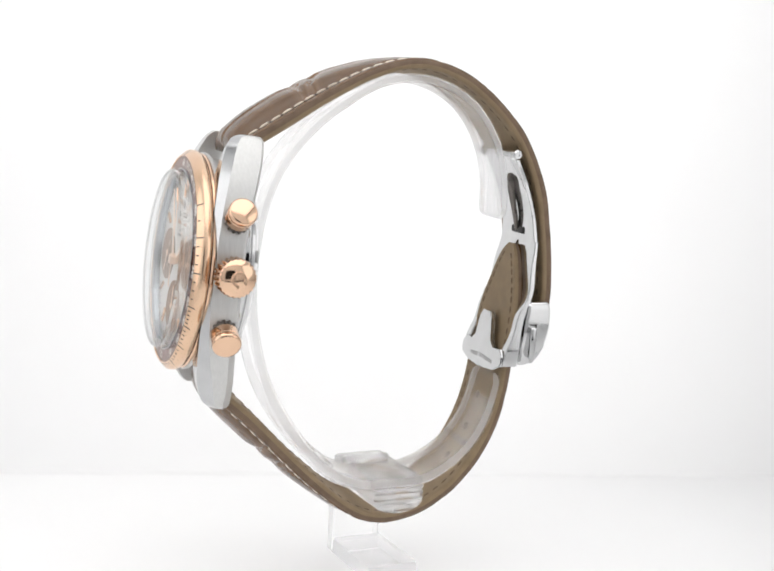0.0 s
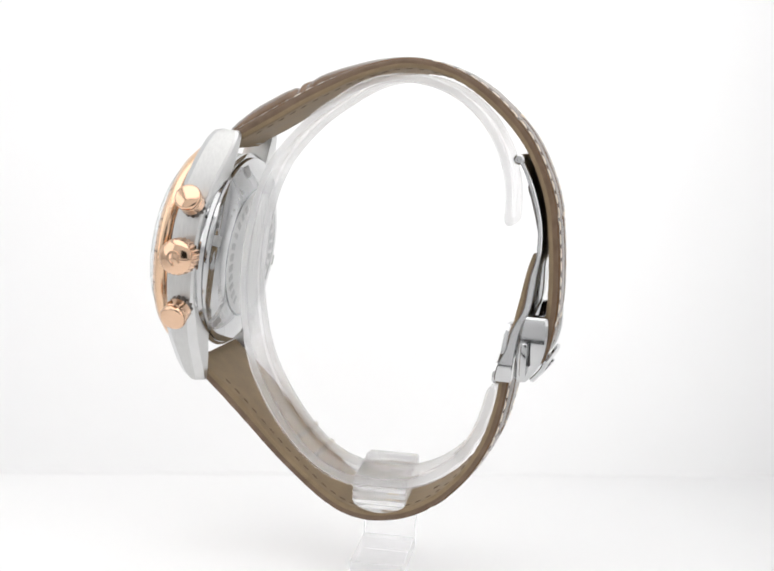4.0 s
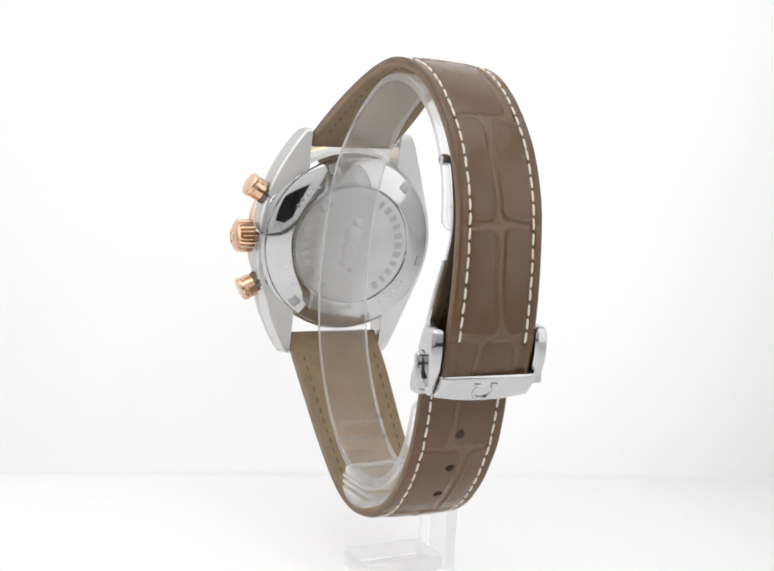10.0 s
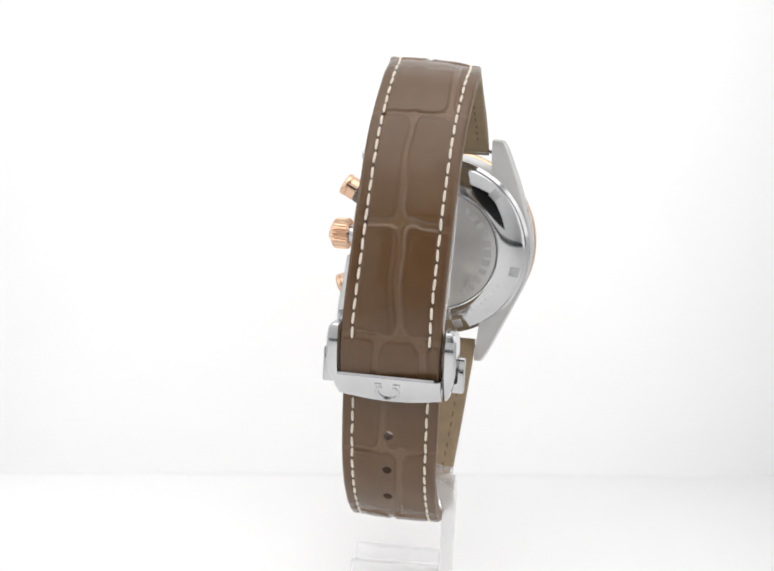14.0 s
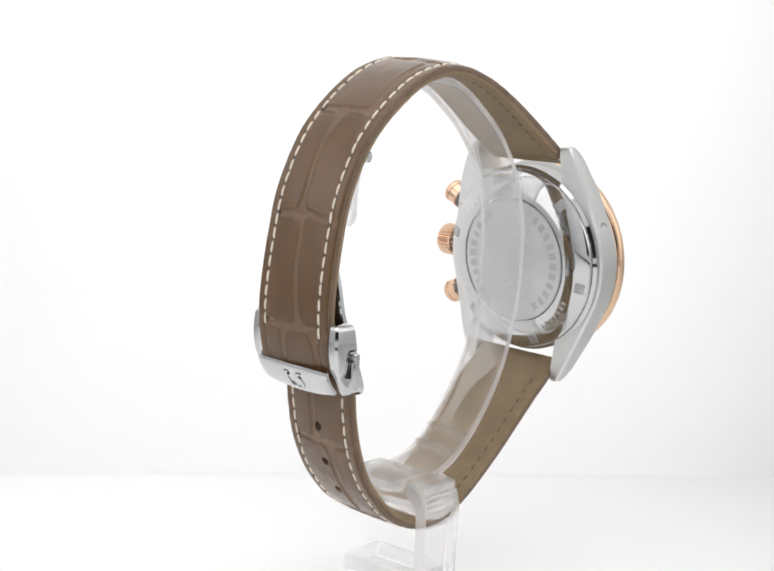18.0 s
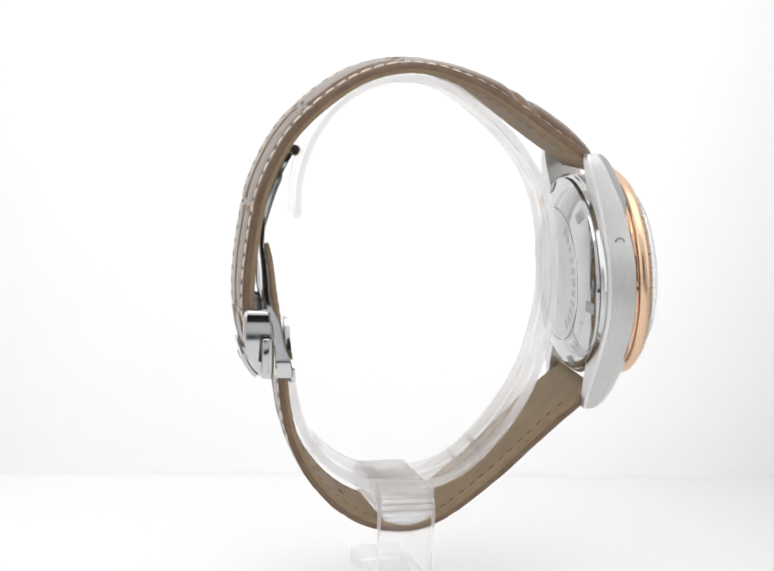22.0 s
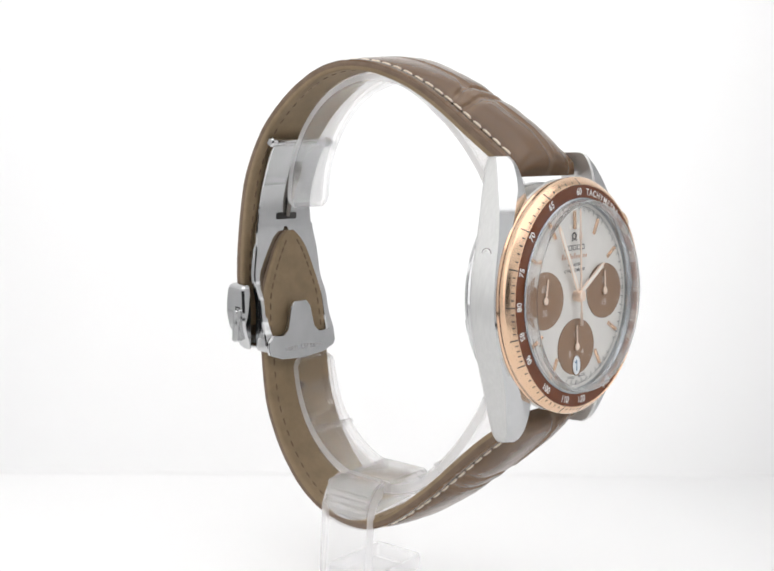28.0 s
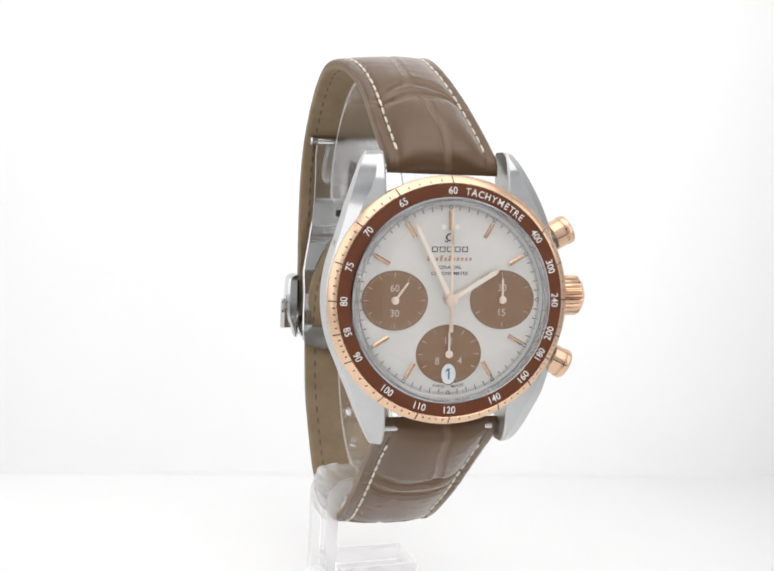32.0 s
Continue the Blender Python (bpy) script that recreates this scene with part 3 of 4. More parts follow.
def strap_piece(name, rows, across, along, holes=(), twist=0.0):
    run, line = spline(rows, 0.24)
    n2 = normals2(line[:, :2])
    cols = 76
    ts = [math.sin((k / cols * 2 - 1) * math.pi / 2) * 0.35 + (k / cols * 2 - 1) * 0.65 for k in range(cols + 1)]
    bm = bmesh.new()
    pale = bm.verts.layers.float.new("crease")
    out, inn, mids = [], [], []
    for i, (y, z, xc, wid, th, dome) in enumerate(line):
        a, b = [], []
        for t in ts:
            s, x = run[i], t * wid / 2
            for hs, hx in holes:
                ds, dx = s - hs, x - hx
                q = math.hypot(ds, dx)
                if 0.42 < q < 1.25:
                    s, x = hs + ds / q * max(0.85, q), hx + dx / q * max(0.85, q)
            yy, zz = np.interp(s, run, line[:, 0]), np.interp(s, run, line[:, 1])
            edge = max(0.0, abs(t) - 0.93) / 0.07
            roll = twist * t * min(1.0, max(0.0, (run[i] - 24) / 14))
            h = padding(x, wid, dome) - 0.35 * edge ** 2 + roll
            stitch_groove = 0.16 * math.exp(-((abs(x) - (wid / 2 - 1.85)) / 0.35) ** 2) if wid > 15 else 0
            deep = 0.0
            if abs(x) < wid / 2 - 2.3 + 0.5:
                deep = hide(s, t, across, along, dome)
            elif abs(t) < 0.97:
                deep = 0.45 * hide(s, t, across, [])
            h -= deep
            h -= stitch_groove
            tail = run[i] if line[0][0] < 0 else run[-1] - run[i]
            if tail < 2.4:
                h -= 1.7 * (1 - math.sqrt(max(0.0, 1 - (1 - tail / 2.4) ** 2)))
            h += 0.05 * noise.noise((s * 0.5, x * 0.5, 0.3))
            a.append(bm.verts.new((xc + x, yy + n2[i][0] * h, zz + n2[i][1] * h)))
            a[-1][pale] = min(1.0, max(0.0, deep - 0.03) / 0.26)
            d = th - 0.25 * edge ** 2 - roll
            b.append(bm.verts.new((xc + x, yy - n2[i][0] * d, zz - n2[i][1] * d)))
        out.append(a)
        inn.append(b)
        mids.append([bm.verts.new(a[k].co.lerp(b[k].co, 0.6) + Vector((0.04 if k else -0.04, 0, 0))) for k in (0, -1)])

    def open_at(i, k):
        s, x = (run[i] + run[i + 1]) / 2, (ts[k] + ts[k + 1]) / 2 * line[i][3] / 2
        return any(math.hypot(s - hs, x - hx) < 0.72 for hs, hx in holes)

    gone = {(i, k) for i in range(len(line) - 1) for k in range(cols) if open_at(i, k)}
    for i in range(len(line) - 1):
        for k in range(cols):
            if (i, k) in gone:
                for (di, dk), (p, q) in (((-1, 0), ((0, 0), (0, 1))), ((1, 0), ((1, 0), (1, 1))), ((0, -1), ((0, 0), (1, 0))), ((0, 1), ((0, 1), (1, 1)))):
                    if (i + di, k + dk) not in gone:
                        f = bm.faces.new((out[i + p[0]][k + p[1]], out[i + q[0]][k + q[1]], inn[i + q[0]][k + q[1]], inn[i + p[0]][k + p[1]]))
                        f.material_index = 2
                continue
            bm.faces.new((out[i][k], out[i][k + 1], out[i + 1][k + 1], out[i + 1][k]))
            f = bm.faces.new((inn[i][k], inn[i + 1][k], inn[i + 1][k + 1], inn[i][k + 1]))
            f.material_index = 1
    for i in range(len(line) - 1):
        for k in (0, cols):
            q = 0 if k == 0 else 1
            f = bm.faces.new((out[i][k], out[i + 1][k], mids[i + 1][q], mids[i][q]))
            f.material_index = 2
            f = bm.faces.new((mids[i][q], mids[i + 1][q], inn[i + 1][k], inn[i][k]))
            f.material_index = 1
    for i in (0, len(line) - 1):
        for k in range(cols):
            f = bm.faces.new((out[i][k], out[i][k + 1], inn[i][k + 1], inn[i][k]))
            f.material_index = 0 if line[i][0] < 0 else 2
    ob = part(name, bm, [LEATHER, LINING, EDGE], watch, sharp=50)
    return ob, run, line, n2


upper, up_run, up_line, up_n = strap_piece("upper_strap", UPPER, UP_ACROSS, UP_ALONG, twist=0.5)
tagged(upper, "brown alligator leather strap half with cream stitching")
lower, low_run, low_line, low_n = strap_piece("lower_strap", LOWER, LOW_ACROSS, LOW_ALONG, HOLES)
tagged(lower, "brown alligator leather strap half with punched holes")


def capsule(length, r, flat):
    """A short soft thread from end to end along x."""
    rings = []
    for k in range(9):
        a = k / 8
        x = (a - 0.5) * length
        w = r * math.sqrt(max(0.04, 1 - (2 * a - 1) ** 4))
        sag = -0.12 * (2 * a - 1) ** 4
        rings.append([(x, w * math.cos(q * math.pi / 3), flat * w * math.sin(q * math.pi / 3) + sag) for q in range(6)])
    return loft(rings)


def thread_mesh(name, length, r, mat):
    ob = part(name, capsule(length, r, 0.8), mat, lift=False)
    me = ob.data
    bpy.data.objects.remove(ob)
    return me


STITCH = thread_mesh("stitch", 2.08, 0.235, CREAM)
# dark slips between the stitches draw the shade of needle holes
STITCH_HOLE_SHADE = thread_mesh("stitch_hole_shade", 0.55, 0.2, GAP_SHADE)
INNER_STITCH = thread_mesh("lining_stitch", 1.5, 0.16, DARKTHREAD)


def sew(owner, run, line, n2, s0, s1, twist=0.0, pitch=2.42):
    for side in (-1, 1):
        s = s0 + (0.3 if side > 0 else 0.0)
        while s < s1:
            i = int(np.argmin(abs(run - s)))
            y, z, xc, wid, th, dome = line[i]
            x = side * (wid / 2 - 1.85)
            t = x / (wid / 2)
            j = min(i + 3, len(run) - 1)
            way = Vector((line[j][2] + side * (line[j][3] / 2 - 1.85) - xc - x, line[j][0] - y, line[j][1] - z)).normalized()
            nn = Vector((0, n2[i][0], n2[i][1]))
            roll = twist * t * min(1.0, max(0.0, (s - 24) / 14))
            top = padding(x, wid, dome) + roll
            for me, h, sign in ((STITCH, top - 0.06, 1), (STITCH_HOLE_SHADE, top - 0.23, 1), (INNER_STITCH, -th - 0.02 + roll, -1)):
                if sign < 0 and not (6 < s < run[-1] - 4):
                    continue
                up = (nn - way * nn.dot(way)).normalized() * sign
                m = Matrix.Translation(Vector((xc + x, y, z + LIFT)) * 0.001 + nn * h * 0.001) @ Matrix((way, up.cross(way), up)).transposed().to_4x4()
                ob = new(me.name, me)
                ob.parent = owner
                if me is STITCH_HOLE_SHADE:
                    m = Matrix.Translation(way * (0.0005 * pitch)) @ m
                ob.matrix_basis = m @ Matrix.Rotation(radians(random.uniform(-4, 4)), 4, "Z")
            s += pitch * random.uniform(0.97, 1.03)


UP_END = float(up_run[int(np.argmin(np.abs(up_line[:, 1] + 43.6) + 100 * (up_line[:, 0] < 10)))])
LOW_START = float(low_run[int(np.argmin(np.abs(low_line[:, 1] + 53) + 100 * (low_line[:, 0] < 10)))])
sew(upper, up_run, up_line, up_n, 4.5, UP_END, 0.5)
for side in (-1, 1):
    s = 5.5
    while s < LOW_START - 3:
        i = int(np.argmin(abs(low_run - s)))
        y, z, xc, wid, th, dome = low_line[i]
        if wid > 5:
            j = i + 4
            e0, e1 = wid / 2 - 1.5, low_line[j][3] / 2 - 1.5
            way = Vector((low_line[j][2] + side * e1 - xc - side * e0, low_line[j][0] - y, low_line[j][1] - z)).normalized()
            nn = Vector((0, low_n[i][0], low_n[i][1]))
            up = -(nn - way * nn.dot(way)).normalized()
            ob = new("lining_stitch", INNER_STITCH)
            ob.parent = lower
            ob.matrix_basis = Matrix.Translation((Vector((xc + side * e0, y, z + LIFT)) - nn * (th + 0.02)) * 0.001) @ Matrix((way, up.cross(way), up)).transposed().to_4x4()
        s += 2.2
sew(lower, low_run, low_line, low_n, LOW_START, low_run[-1] - 6.5)

# ---- folding clasp ----


def strip(points, x0, x1, thick, bevel=0.15):
    """A bent plate: (depth, height) line drawn across from x0 to x1 (numbers or one pair for each point)."""
    run, line = spline([(*p, *(w if isinstance(w, tuple) else (x0, x1))) for p, w in (points if isinstance(points[0][0], tuple) else [(q, None) for q in points])], 0.5)
    n2 = normals2(line[:, :2])
    rings = []
    for (y, z, a, b), n in zip(line, n2):
        h = thick / 2
        rings.append([(a, y - n[0] * h * 0.6, z - n[1] * h * 0.6), (a + bevel, y - n[0] * h, z - n[1] * h), (b - bevel, y - n[0] * h, z - n[1] * h), (b, y - n[0] * h * 0.6, z - n[1] * h * 0.6),
                      (b, y + n[0] * h * 0.6, z + n[1] * h * 0.6), (b - bevel, y + n[0] * h, z + n[1] * h), (a + bevel, y + n[0] * h, z + n[1] * h), (a, y + n[0] * h * 0.6, z + n[1] * h * 0.6)])
    return loft(rings)


# outer hinged blade, with an opening for the strap's tip
blade_top = part("clasp_blade", strip([((21.6, -13.4), (-11.9, 1.6)), ((22.8, -15.6), (-11.9, 1.6)), ((24.1, -18.6), (-11.6, 1.8)), ((25.4, -22.6), (-11.3, 2.0)), ((26.1, -26.0), (-11.2, 2.4)), ((26.3, -30.0), (-11.4, 3.2))], 0, 0, 0.8), STEEL, watch, "polished steel blade of the folding clasp")
# two legs that spread round the strap's tip: height, across from/to, depth from/to
LEG = [(-29.6, -11.4, -3.9, 26.7, 25.9), (-31.0, -11.6, -4.5, 26.6, 25.8), (-34.1, -12.1, -6.7, 26.2, 25.1), (-37.5, -12.65, -9.0, 26.0, 24.8), (-39.9, -12.9, -10.4, 25.6, 24.5), (-41.3, -12.92, -11.0, 25.0, 23.8), (-42.4, -12.95, -11.2, 24.6, 23.1), (-44.0, -13.0, -11.3, 24.1, 22.4),
       (-46.5, -13.1, -11.4, 23.7, 22.1), (-48.5, -13.22, -11.4, 23.5, 21.2), (-50.3, -13.33, -11.2, 23.3, 20.3), (-51.4, -13.36, -10.9, 23.2, 20.1), (-52.3, -13.3, -10.6, 23.2, 20.1), (-53.0, -13.0, -10.0, 23.0, 20.2)]


def octagon(x0, x1, y0, y1, z, c):
    x0, x1, y0, y1 = min(x0, x1), max(x0, x1), min(y0, y1), max(y0, y1)
    c = min(c, (x1 - x0) * 0.4, (y1 - y0) * 0.4)
    return [(x0 + c, y0, z), (x1 - c, y0, z), (x1, y0 + c, z), (x1, y1 - c, z), (x1 - c, y1, z), (x0 + c, y1, z), (x0, y1 - c, z), (x0, y0 + c, z)]


def clasp_leg(mirror):
    at, line = spline(LEG, 0.4)
    soft = line.copy()
    for k in range(len(line)):
        m = min(5, k, len(line) - 1 - k)
        soft[k, 1:] = line[k - m:k + m + 1, 1:].mean(axis=0)
    line = soft
    return loft([octagon(*((-7.8 - b, -7.8 - a) if mirror else (a, b)), y0, y1, z, 0.22) for z, a, b, y0, y1 in line])


for mirror in (False, True):
    part("clasp_side_rail", clasp_leg(mirror), STEEL, watch, sharp=25)
# dark box drawn for the shade at the slot's lower end
part("clasp_slot_shade", box(-6.5, -1.3, 25.55, 25.98, -28.6, -27.3, 0.3), GAP_SHADE, watch)
# dark tone and spade outline draw the dark reflection in the slot
part("clasp_slot_rod", lathe([(0, -11.0), (0.45, -11.0), (0.5, -7.0), (0.7, -3.4), (0.95, -2.0), (0.9, -1.3), (0.4, -0.3), (0, 0)], 24), DARK_STEEL_TONE, watch, "spring rod in the blade, shaped and coloured as a dark reflection", at=mm(-3.9, 23.0, -17.2, 13.5, 0, 0))
# inner plate with its tongue, over the strap's tip
tongue = [(-12.6, -53.6), (-13.0, -52.6), (-12.9, -51.2), (-11.6, -50.0), (-9.0, -50.3), (-7.6, -49.2), (-6.9, -45.0), (-5.9, -43.9), (-2.6, -43.9), (-1.6, -45.0), (-0.8, -49.2), (0.6, -50.3), (3.6, -50.0), (5.0, -51.2), (5.1, -52.4), (4.6, -53.2), (2.0, -54.3), (-3.8, -54.9), (-9.5, -54.6)]
plate_mesh = prism([(x, z) for x, z in tongue], -0.42, 0.42, 0.15)
plate_mesh.transform(mm(0, 20.9, 0, 90, 0, 0))
for v in plate_mesh.verts:
    v.co.y += (v.co.z + 44) * 0.1
part("clasp_inner_plate", plate_mesh, STEEL, watch, "polished steel inner plate with small engraving")
for x in (-12.5, 2.2):
    part("hinge_knob", lathe([(0, -0.8), (0.65, -0.8), (0.95, -0.5), (0.95, 0.5), (0.65, 0.8), (0.3, 0.8), (0.25, 0.65), (0, 0.65)], 20), STEEL, watch, at=mm(x, 21.5, -13.4) @ AXIS_X)
part("clasp_pivot_pin", lathe([(0, -7.2), (0.55, -7.2), (0.75, -6.9), (0.75, 6.9), (0.55, 7.2), (0, 7.2)], 24), STEEL, watch, at=mm(-5.2, 21.5, -13.4) @ AXIS_X)
# cover with the two release buttons
def cover_plate():
    """A bent plate whose lower edge bows down in the middle."""
    at, line = spline([(28.9, -48.75), (28.8, -49.45), (28.25, -50.55), (27.35, -51.75), (26.35, -52.85), (25.5, -53.75)], 0.3)
    n2 = normals2(line)
    bm = bmesh.new()
    cols, rows = 28, 16
    grid = []
    for k in range(cols + 1):
        q = k / cols * 2 - 1
        reach = at[-1] * (1 - 0.27 * q * q)
        both = []
        for h in (0.45, -0.45):
            one = []
            for i in range(rows + 1):
                a = reach * i / rows
                soft = 1 - 0.35 * (i == rows or i == 0 or k in (0, cols))
                y, z = np.interp(a, at, line[:, 0]), np.interp(a, at, line[:, 1])
                ny, nz = np.interp(a, at, n2[:, 0]), np.interp(a, at, n2[:, 1])
                one.append(bm.verts.new((-4.9 + 8.7 * q, y + ny * h * soft, z + nz * h * soft)))
            both.append(one)
        grid.append(both)
    for k in range(cols):
        for h in (0, 1):
            for i in range(rows):
                bm.faces.new((grid[k][h][i], grid[k][h][i + 1], grid[k + 1][h][i + 1], grid[k + 1][h][i]))
        for i in (0, rows):
            bm.faces.new((grid[k][0][i], grid[k + 1][0][i], grid[k + 1][1][i], grid[k][1][i]))
    for k in (0, cols):
        for i in range(rows):
            bm.faces.new((grid[k][0][i], grid[k][0][i + 1], grid[k][1][i + 1], grid[k][1][i]))
    return bm


cover = part("clasp_cover", cover_plate(), STEEL, watch, "polished steel clasp cover with an embossed emblem")
CHEEK = [(-40.6, 0.2, 1.2, 25.3, 28.3), (-40.9, 0.0, 1.7, 24.9, 28.8), (-41.8, 0.0, 2.1, 24.6, 29.1), (-45.0, 0.0, 2.25, 24.1, 29.15), (-47.5, 0.0, 2.2, 23.9, 28.7), (-49.2, 0.0, 1.95, 23.8, 28.1), (-51.2, 0.0, 1.3, 23.7, 26.9), (-52.5, 0.0, 0.9, 23.7, 25.9), (-52.9, 0.1, 0.6, 23.9, 25.4)]


def cheek(side, x):
    at, line = spline(CHEEK, 0.35)
    return loft([octagon(x + side * a, x + side * b, y0, y1, z, 0.4) for z, a, b, y0, y1 in line])


for side, x in ((-1, -13.6), (1, 3.6)):
    one = part("clasp_cheek", cheek(side, x), STEEL, watch, "polished steel side of the clasp cover", sharp=22)
    a = sorted((x + side * 1.3, x + side * 3.4))
    part("release_button", box(a[0], a[1], 24.7, 25.95, -51.3, -45.3, 0.4, 3), STEEL, one, "small polished steel push button")
    b = sorted((x + side * 0.6, x + side * 2.27))
    # dark strips set slightly proud draw the shade round the button
    part("button_gap_shade", box(b[0], b[1], 25.98, 26.45, -49.6, -44.7, 0.1, 1), GAP_SHADE, one)
    part("button_gap_shade", box(b[0], b[1], 24.9, 26.45, -45.15, -44.7, 0.1, 1), GAP_SHADE, one)


def open_ring(r0, r1, h, a0, a1, seg=40):
    rings = []
    for k in range(seg + 1):
        a = radians(a0 + (a1 - a0) * k / seg)
        c, t = math.cos(a), math.sin(a)
        rings.append([(r0 * c, r0 * t, -0.1), (r1 * c, r1 * t, -0.1), (r1 * c, r1 * t, h * 0.6), ((r1 - 0.08) * c, (r1 - 0.08) * t, h), ((r0 + 0.08) * c, (r0 + 0.08) * t, h), (r0 * c, r0 * t, h * 0.6)])
    return loft(rings)


EMBLEM = Matrix(((-1, 0, 0, -4.7), (0, 0.62, 0.78, 27.88), (0, 0.78, -0.62, -51.8), (0, 0, 0, 1)))
part("cover_emblem", open_ring(1.5, 2.05, 0.26, 127, 413), STEEL, cover, "embossed open ring", at=EMBLEM, sharp=25)
for u in (-1.55, 1.55):
    part("emblem_foot", box(u - 0.6, u + 0.6, 1.62, 2.0, -0.1, 0.26, 0.06, 1), STEEL, cover, at=EMBLEM)
for v in (20.6, -21.0):
    head_part("spring_bar", lathe([(0, -9.6), (0.5, -9.6), (0.5, 9.6), (0, 9.6)], 20), STEEL, at=Matrix.Translation((0, v, -8.2)) @ AXIS_X)

# ---- clear display stand ----
# the stand is turned a little to the watch
SKEW = Matrix.Translation((0, -0.33, 0)) @ Matrix.Rotation(radians(6.5), 4, "Z")
stand = tagged(new("display_stand"), "clear acrylic watch stand with an open ring", "stand")
RING = [(19.6, -25.6, -3.9), (19.75, -22.2, -3.9), (19.5, -17.8, -3.8), (18.0, -12.6, -3.6), (15.1, -7.5, -3.3), (11.1, -3.7, -3.0), (6.7, -1.5, -2.8), (0.5, -0.4, -2.6), (-5.8, -1.5, -2.4), (-10.5, -4.2, -2.2), (-15.5, -8.1, -2.0), (-20.0, -13.2, -1.7), (-23.3, -18.6, -1.4), (-25.4, -24.3, -1.2), (-26.4, -29.8, -1.0), (-26.9, -35.3, -0.7), (-26.9, -41.2, -0.4), (-26.0, -47.4, -0.2), (-24.6, -53.1, -0.1), (-22.2, -58.2, -0.1), (-19.1, -63.0, -0.1), (-15.1, -67.7, -0.2), (-10.8, -71.2, -0.3), (-5.5, -73.0, -0.3), (-0.5, -73.4, -0.3), (4.5, -72.9, -0.4), (9.4, -70.8, -0.5), (13.7, -67.2, -0.6), (16.6, -62.6, -0.7), (18.2, -57.6, -0.8), (18.7, -54.6, -0.8)]


def ring_band():
    run, line = spline(RING, 0.4)
    reach = 9
    soft = line.copy()
    for k in range(len(line)):
        m = min(reach, k, len(line) - 1 - k)
        soft[k] = line[k - m:k + m + 1].mean(axis=0)
    line = soft
    n2 = normals2(line[:, :2])
    # the lower and the head's side bear outwards against strap and case
    push = np.interp(run / run[-1], (0, 0.16, 0.3, 0.4, 0.78, 1), (0.4, 0.2, 0.3, 1.35, 1.9, 1.0))
    half = np.interp(run / run[-1], (0, 0.3, 0.55, 0.68, 0.85, 1), (0.8, 0.85, 0.8, 1.25, 1.25, 1.0))
    line[:, :2] -= n2 * push[:, None]
    rings = []
    for k, ((y, z, xc), n) in enumerate(zip(line, n2)):
        end = min(run[k], run[-1] - run[k])
        w = 5.1 * (1 - 0.28 * max(0.0, 1 - end / 2.2) ** 2)
        t = half[k] * math.sqrt(max(0.2, 1 - max(0.0, 1 - end / 0.9) ** 2))
        sec = [(-w, -t * 0.6), (-w + 0.35, -t), (w - 0.35, -t), (w, -t * 0.6), (w, t * 0.6), (w - 0.35, t), (-w + 0.35, t), (-w, t * 0.6)]
        rings.append([(xc + a, y + n[0] * b, z + n[1] * b) for a, b in sec])
    bm = loft(rings)
    # side faces take the hazed copy that stands for edge light
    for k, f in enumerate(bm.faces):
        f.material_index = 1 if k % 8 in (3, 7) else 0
    return bm


part("ring_band", ring_band(), [ACRYLIC, EDGE_GLOW_HAZE], stand, "open clear ring that carries the strap")
def ridged_block():
    """The seat under the ring: a block with three ridges across each end and a belly that lies in the strap."""
    rows = [(-73.4, 0.9, 4.7), (-73.8, 0.5, 5.0), (-74.9, 0.5, 5.0), (-75.05, 0.0, 5.0), (-75.5, 0.0, 5.0), (-75.65, 0.55, 5.0), (-76.05, 0.55, 5.0), (-76.2, 0.0, 5.0), (-76.65, 0.0, 5.0), (-76.8, 0.55, 5.0), (-77.2, 0.55, 5.0), (-77.35, 0.0, 5.0), (-77.8, 0.0, 5.0)]
    rows += [(-77.8 - 2.2 * math.sin(a), 0.25, 5.0 * math.cos(a)) for a in np.linspace(0.12, 1.5, 9)]
    return loft([octagon(-12.9 + d, 6.7 - d, -y, y, z, 0.4) for z, d, y in rows])


part("ring_block", ridged_block(), WHITENED_BLOCK, stand, sharp=60, at=SKEW)
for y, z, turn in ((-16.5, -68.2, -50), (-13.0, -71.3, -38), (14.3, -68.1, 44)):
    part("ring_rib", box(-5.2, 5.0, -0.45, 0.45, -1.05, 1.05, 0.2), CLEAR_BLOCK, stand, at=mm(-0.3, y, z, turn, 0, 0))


def post_outline():
    arc = [(-78.0 + 5.0 * math.sin(a), -8.4 - 5.0 * math.cos(a)) for a in np.linspace(0, math.pi / 2, 9)]
    inner = [(-78.0 + 2.6 * math.sin(a), -8.4 - 2.6 * math.cos(a)) for a in np.linspace(math.pi / 2, 0, 9)]
    return [(-93.3, -13.4)] + arc + inner + [(-93.3, -11.0)]


def side_post():
    shape = post_outline()
    bm = loft([[(x, y, z) for z, x in shape] for y in (-5.1, 5.1)])
    rim = [e for e in bm.edges if abs(e.verts[0].co.y - e.verts[1].co.y) < 1e-6]
    bmesh.ops.bevel(bm, geom=rim, offset=0.3, segments=2, affect="EDGES")
    bm.normal_update()
    # end faces get the painted edge glow
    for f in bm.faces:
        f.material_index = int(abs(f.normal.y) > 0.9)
    return bm


def foot():
    bm = box(-10.9, 5.5, -5.1, 5.1, -93.4, -90.0, 0.7, 3)
    bm.normal_update()
    # upright faces get the painted edge glow
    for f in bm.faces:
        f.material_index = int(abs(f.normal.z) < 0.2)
    return bm


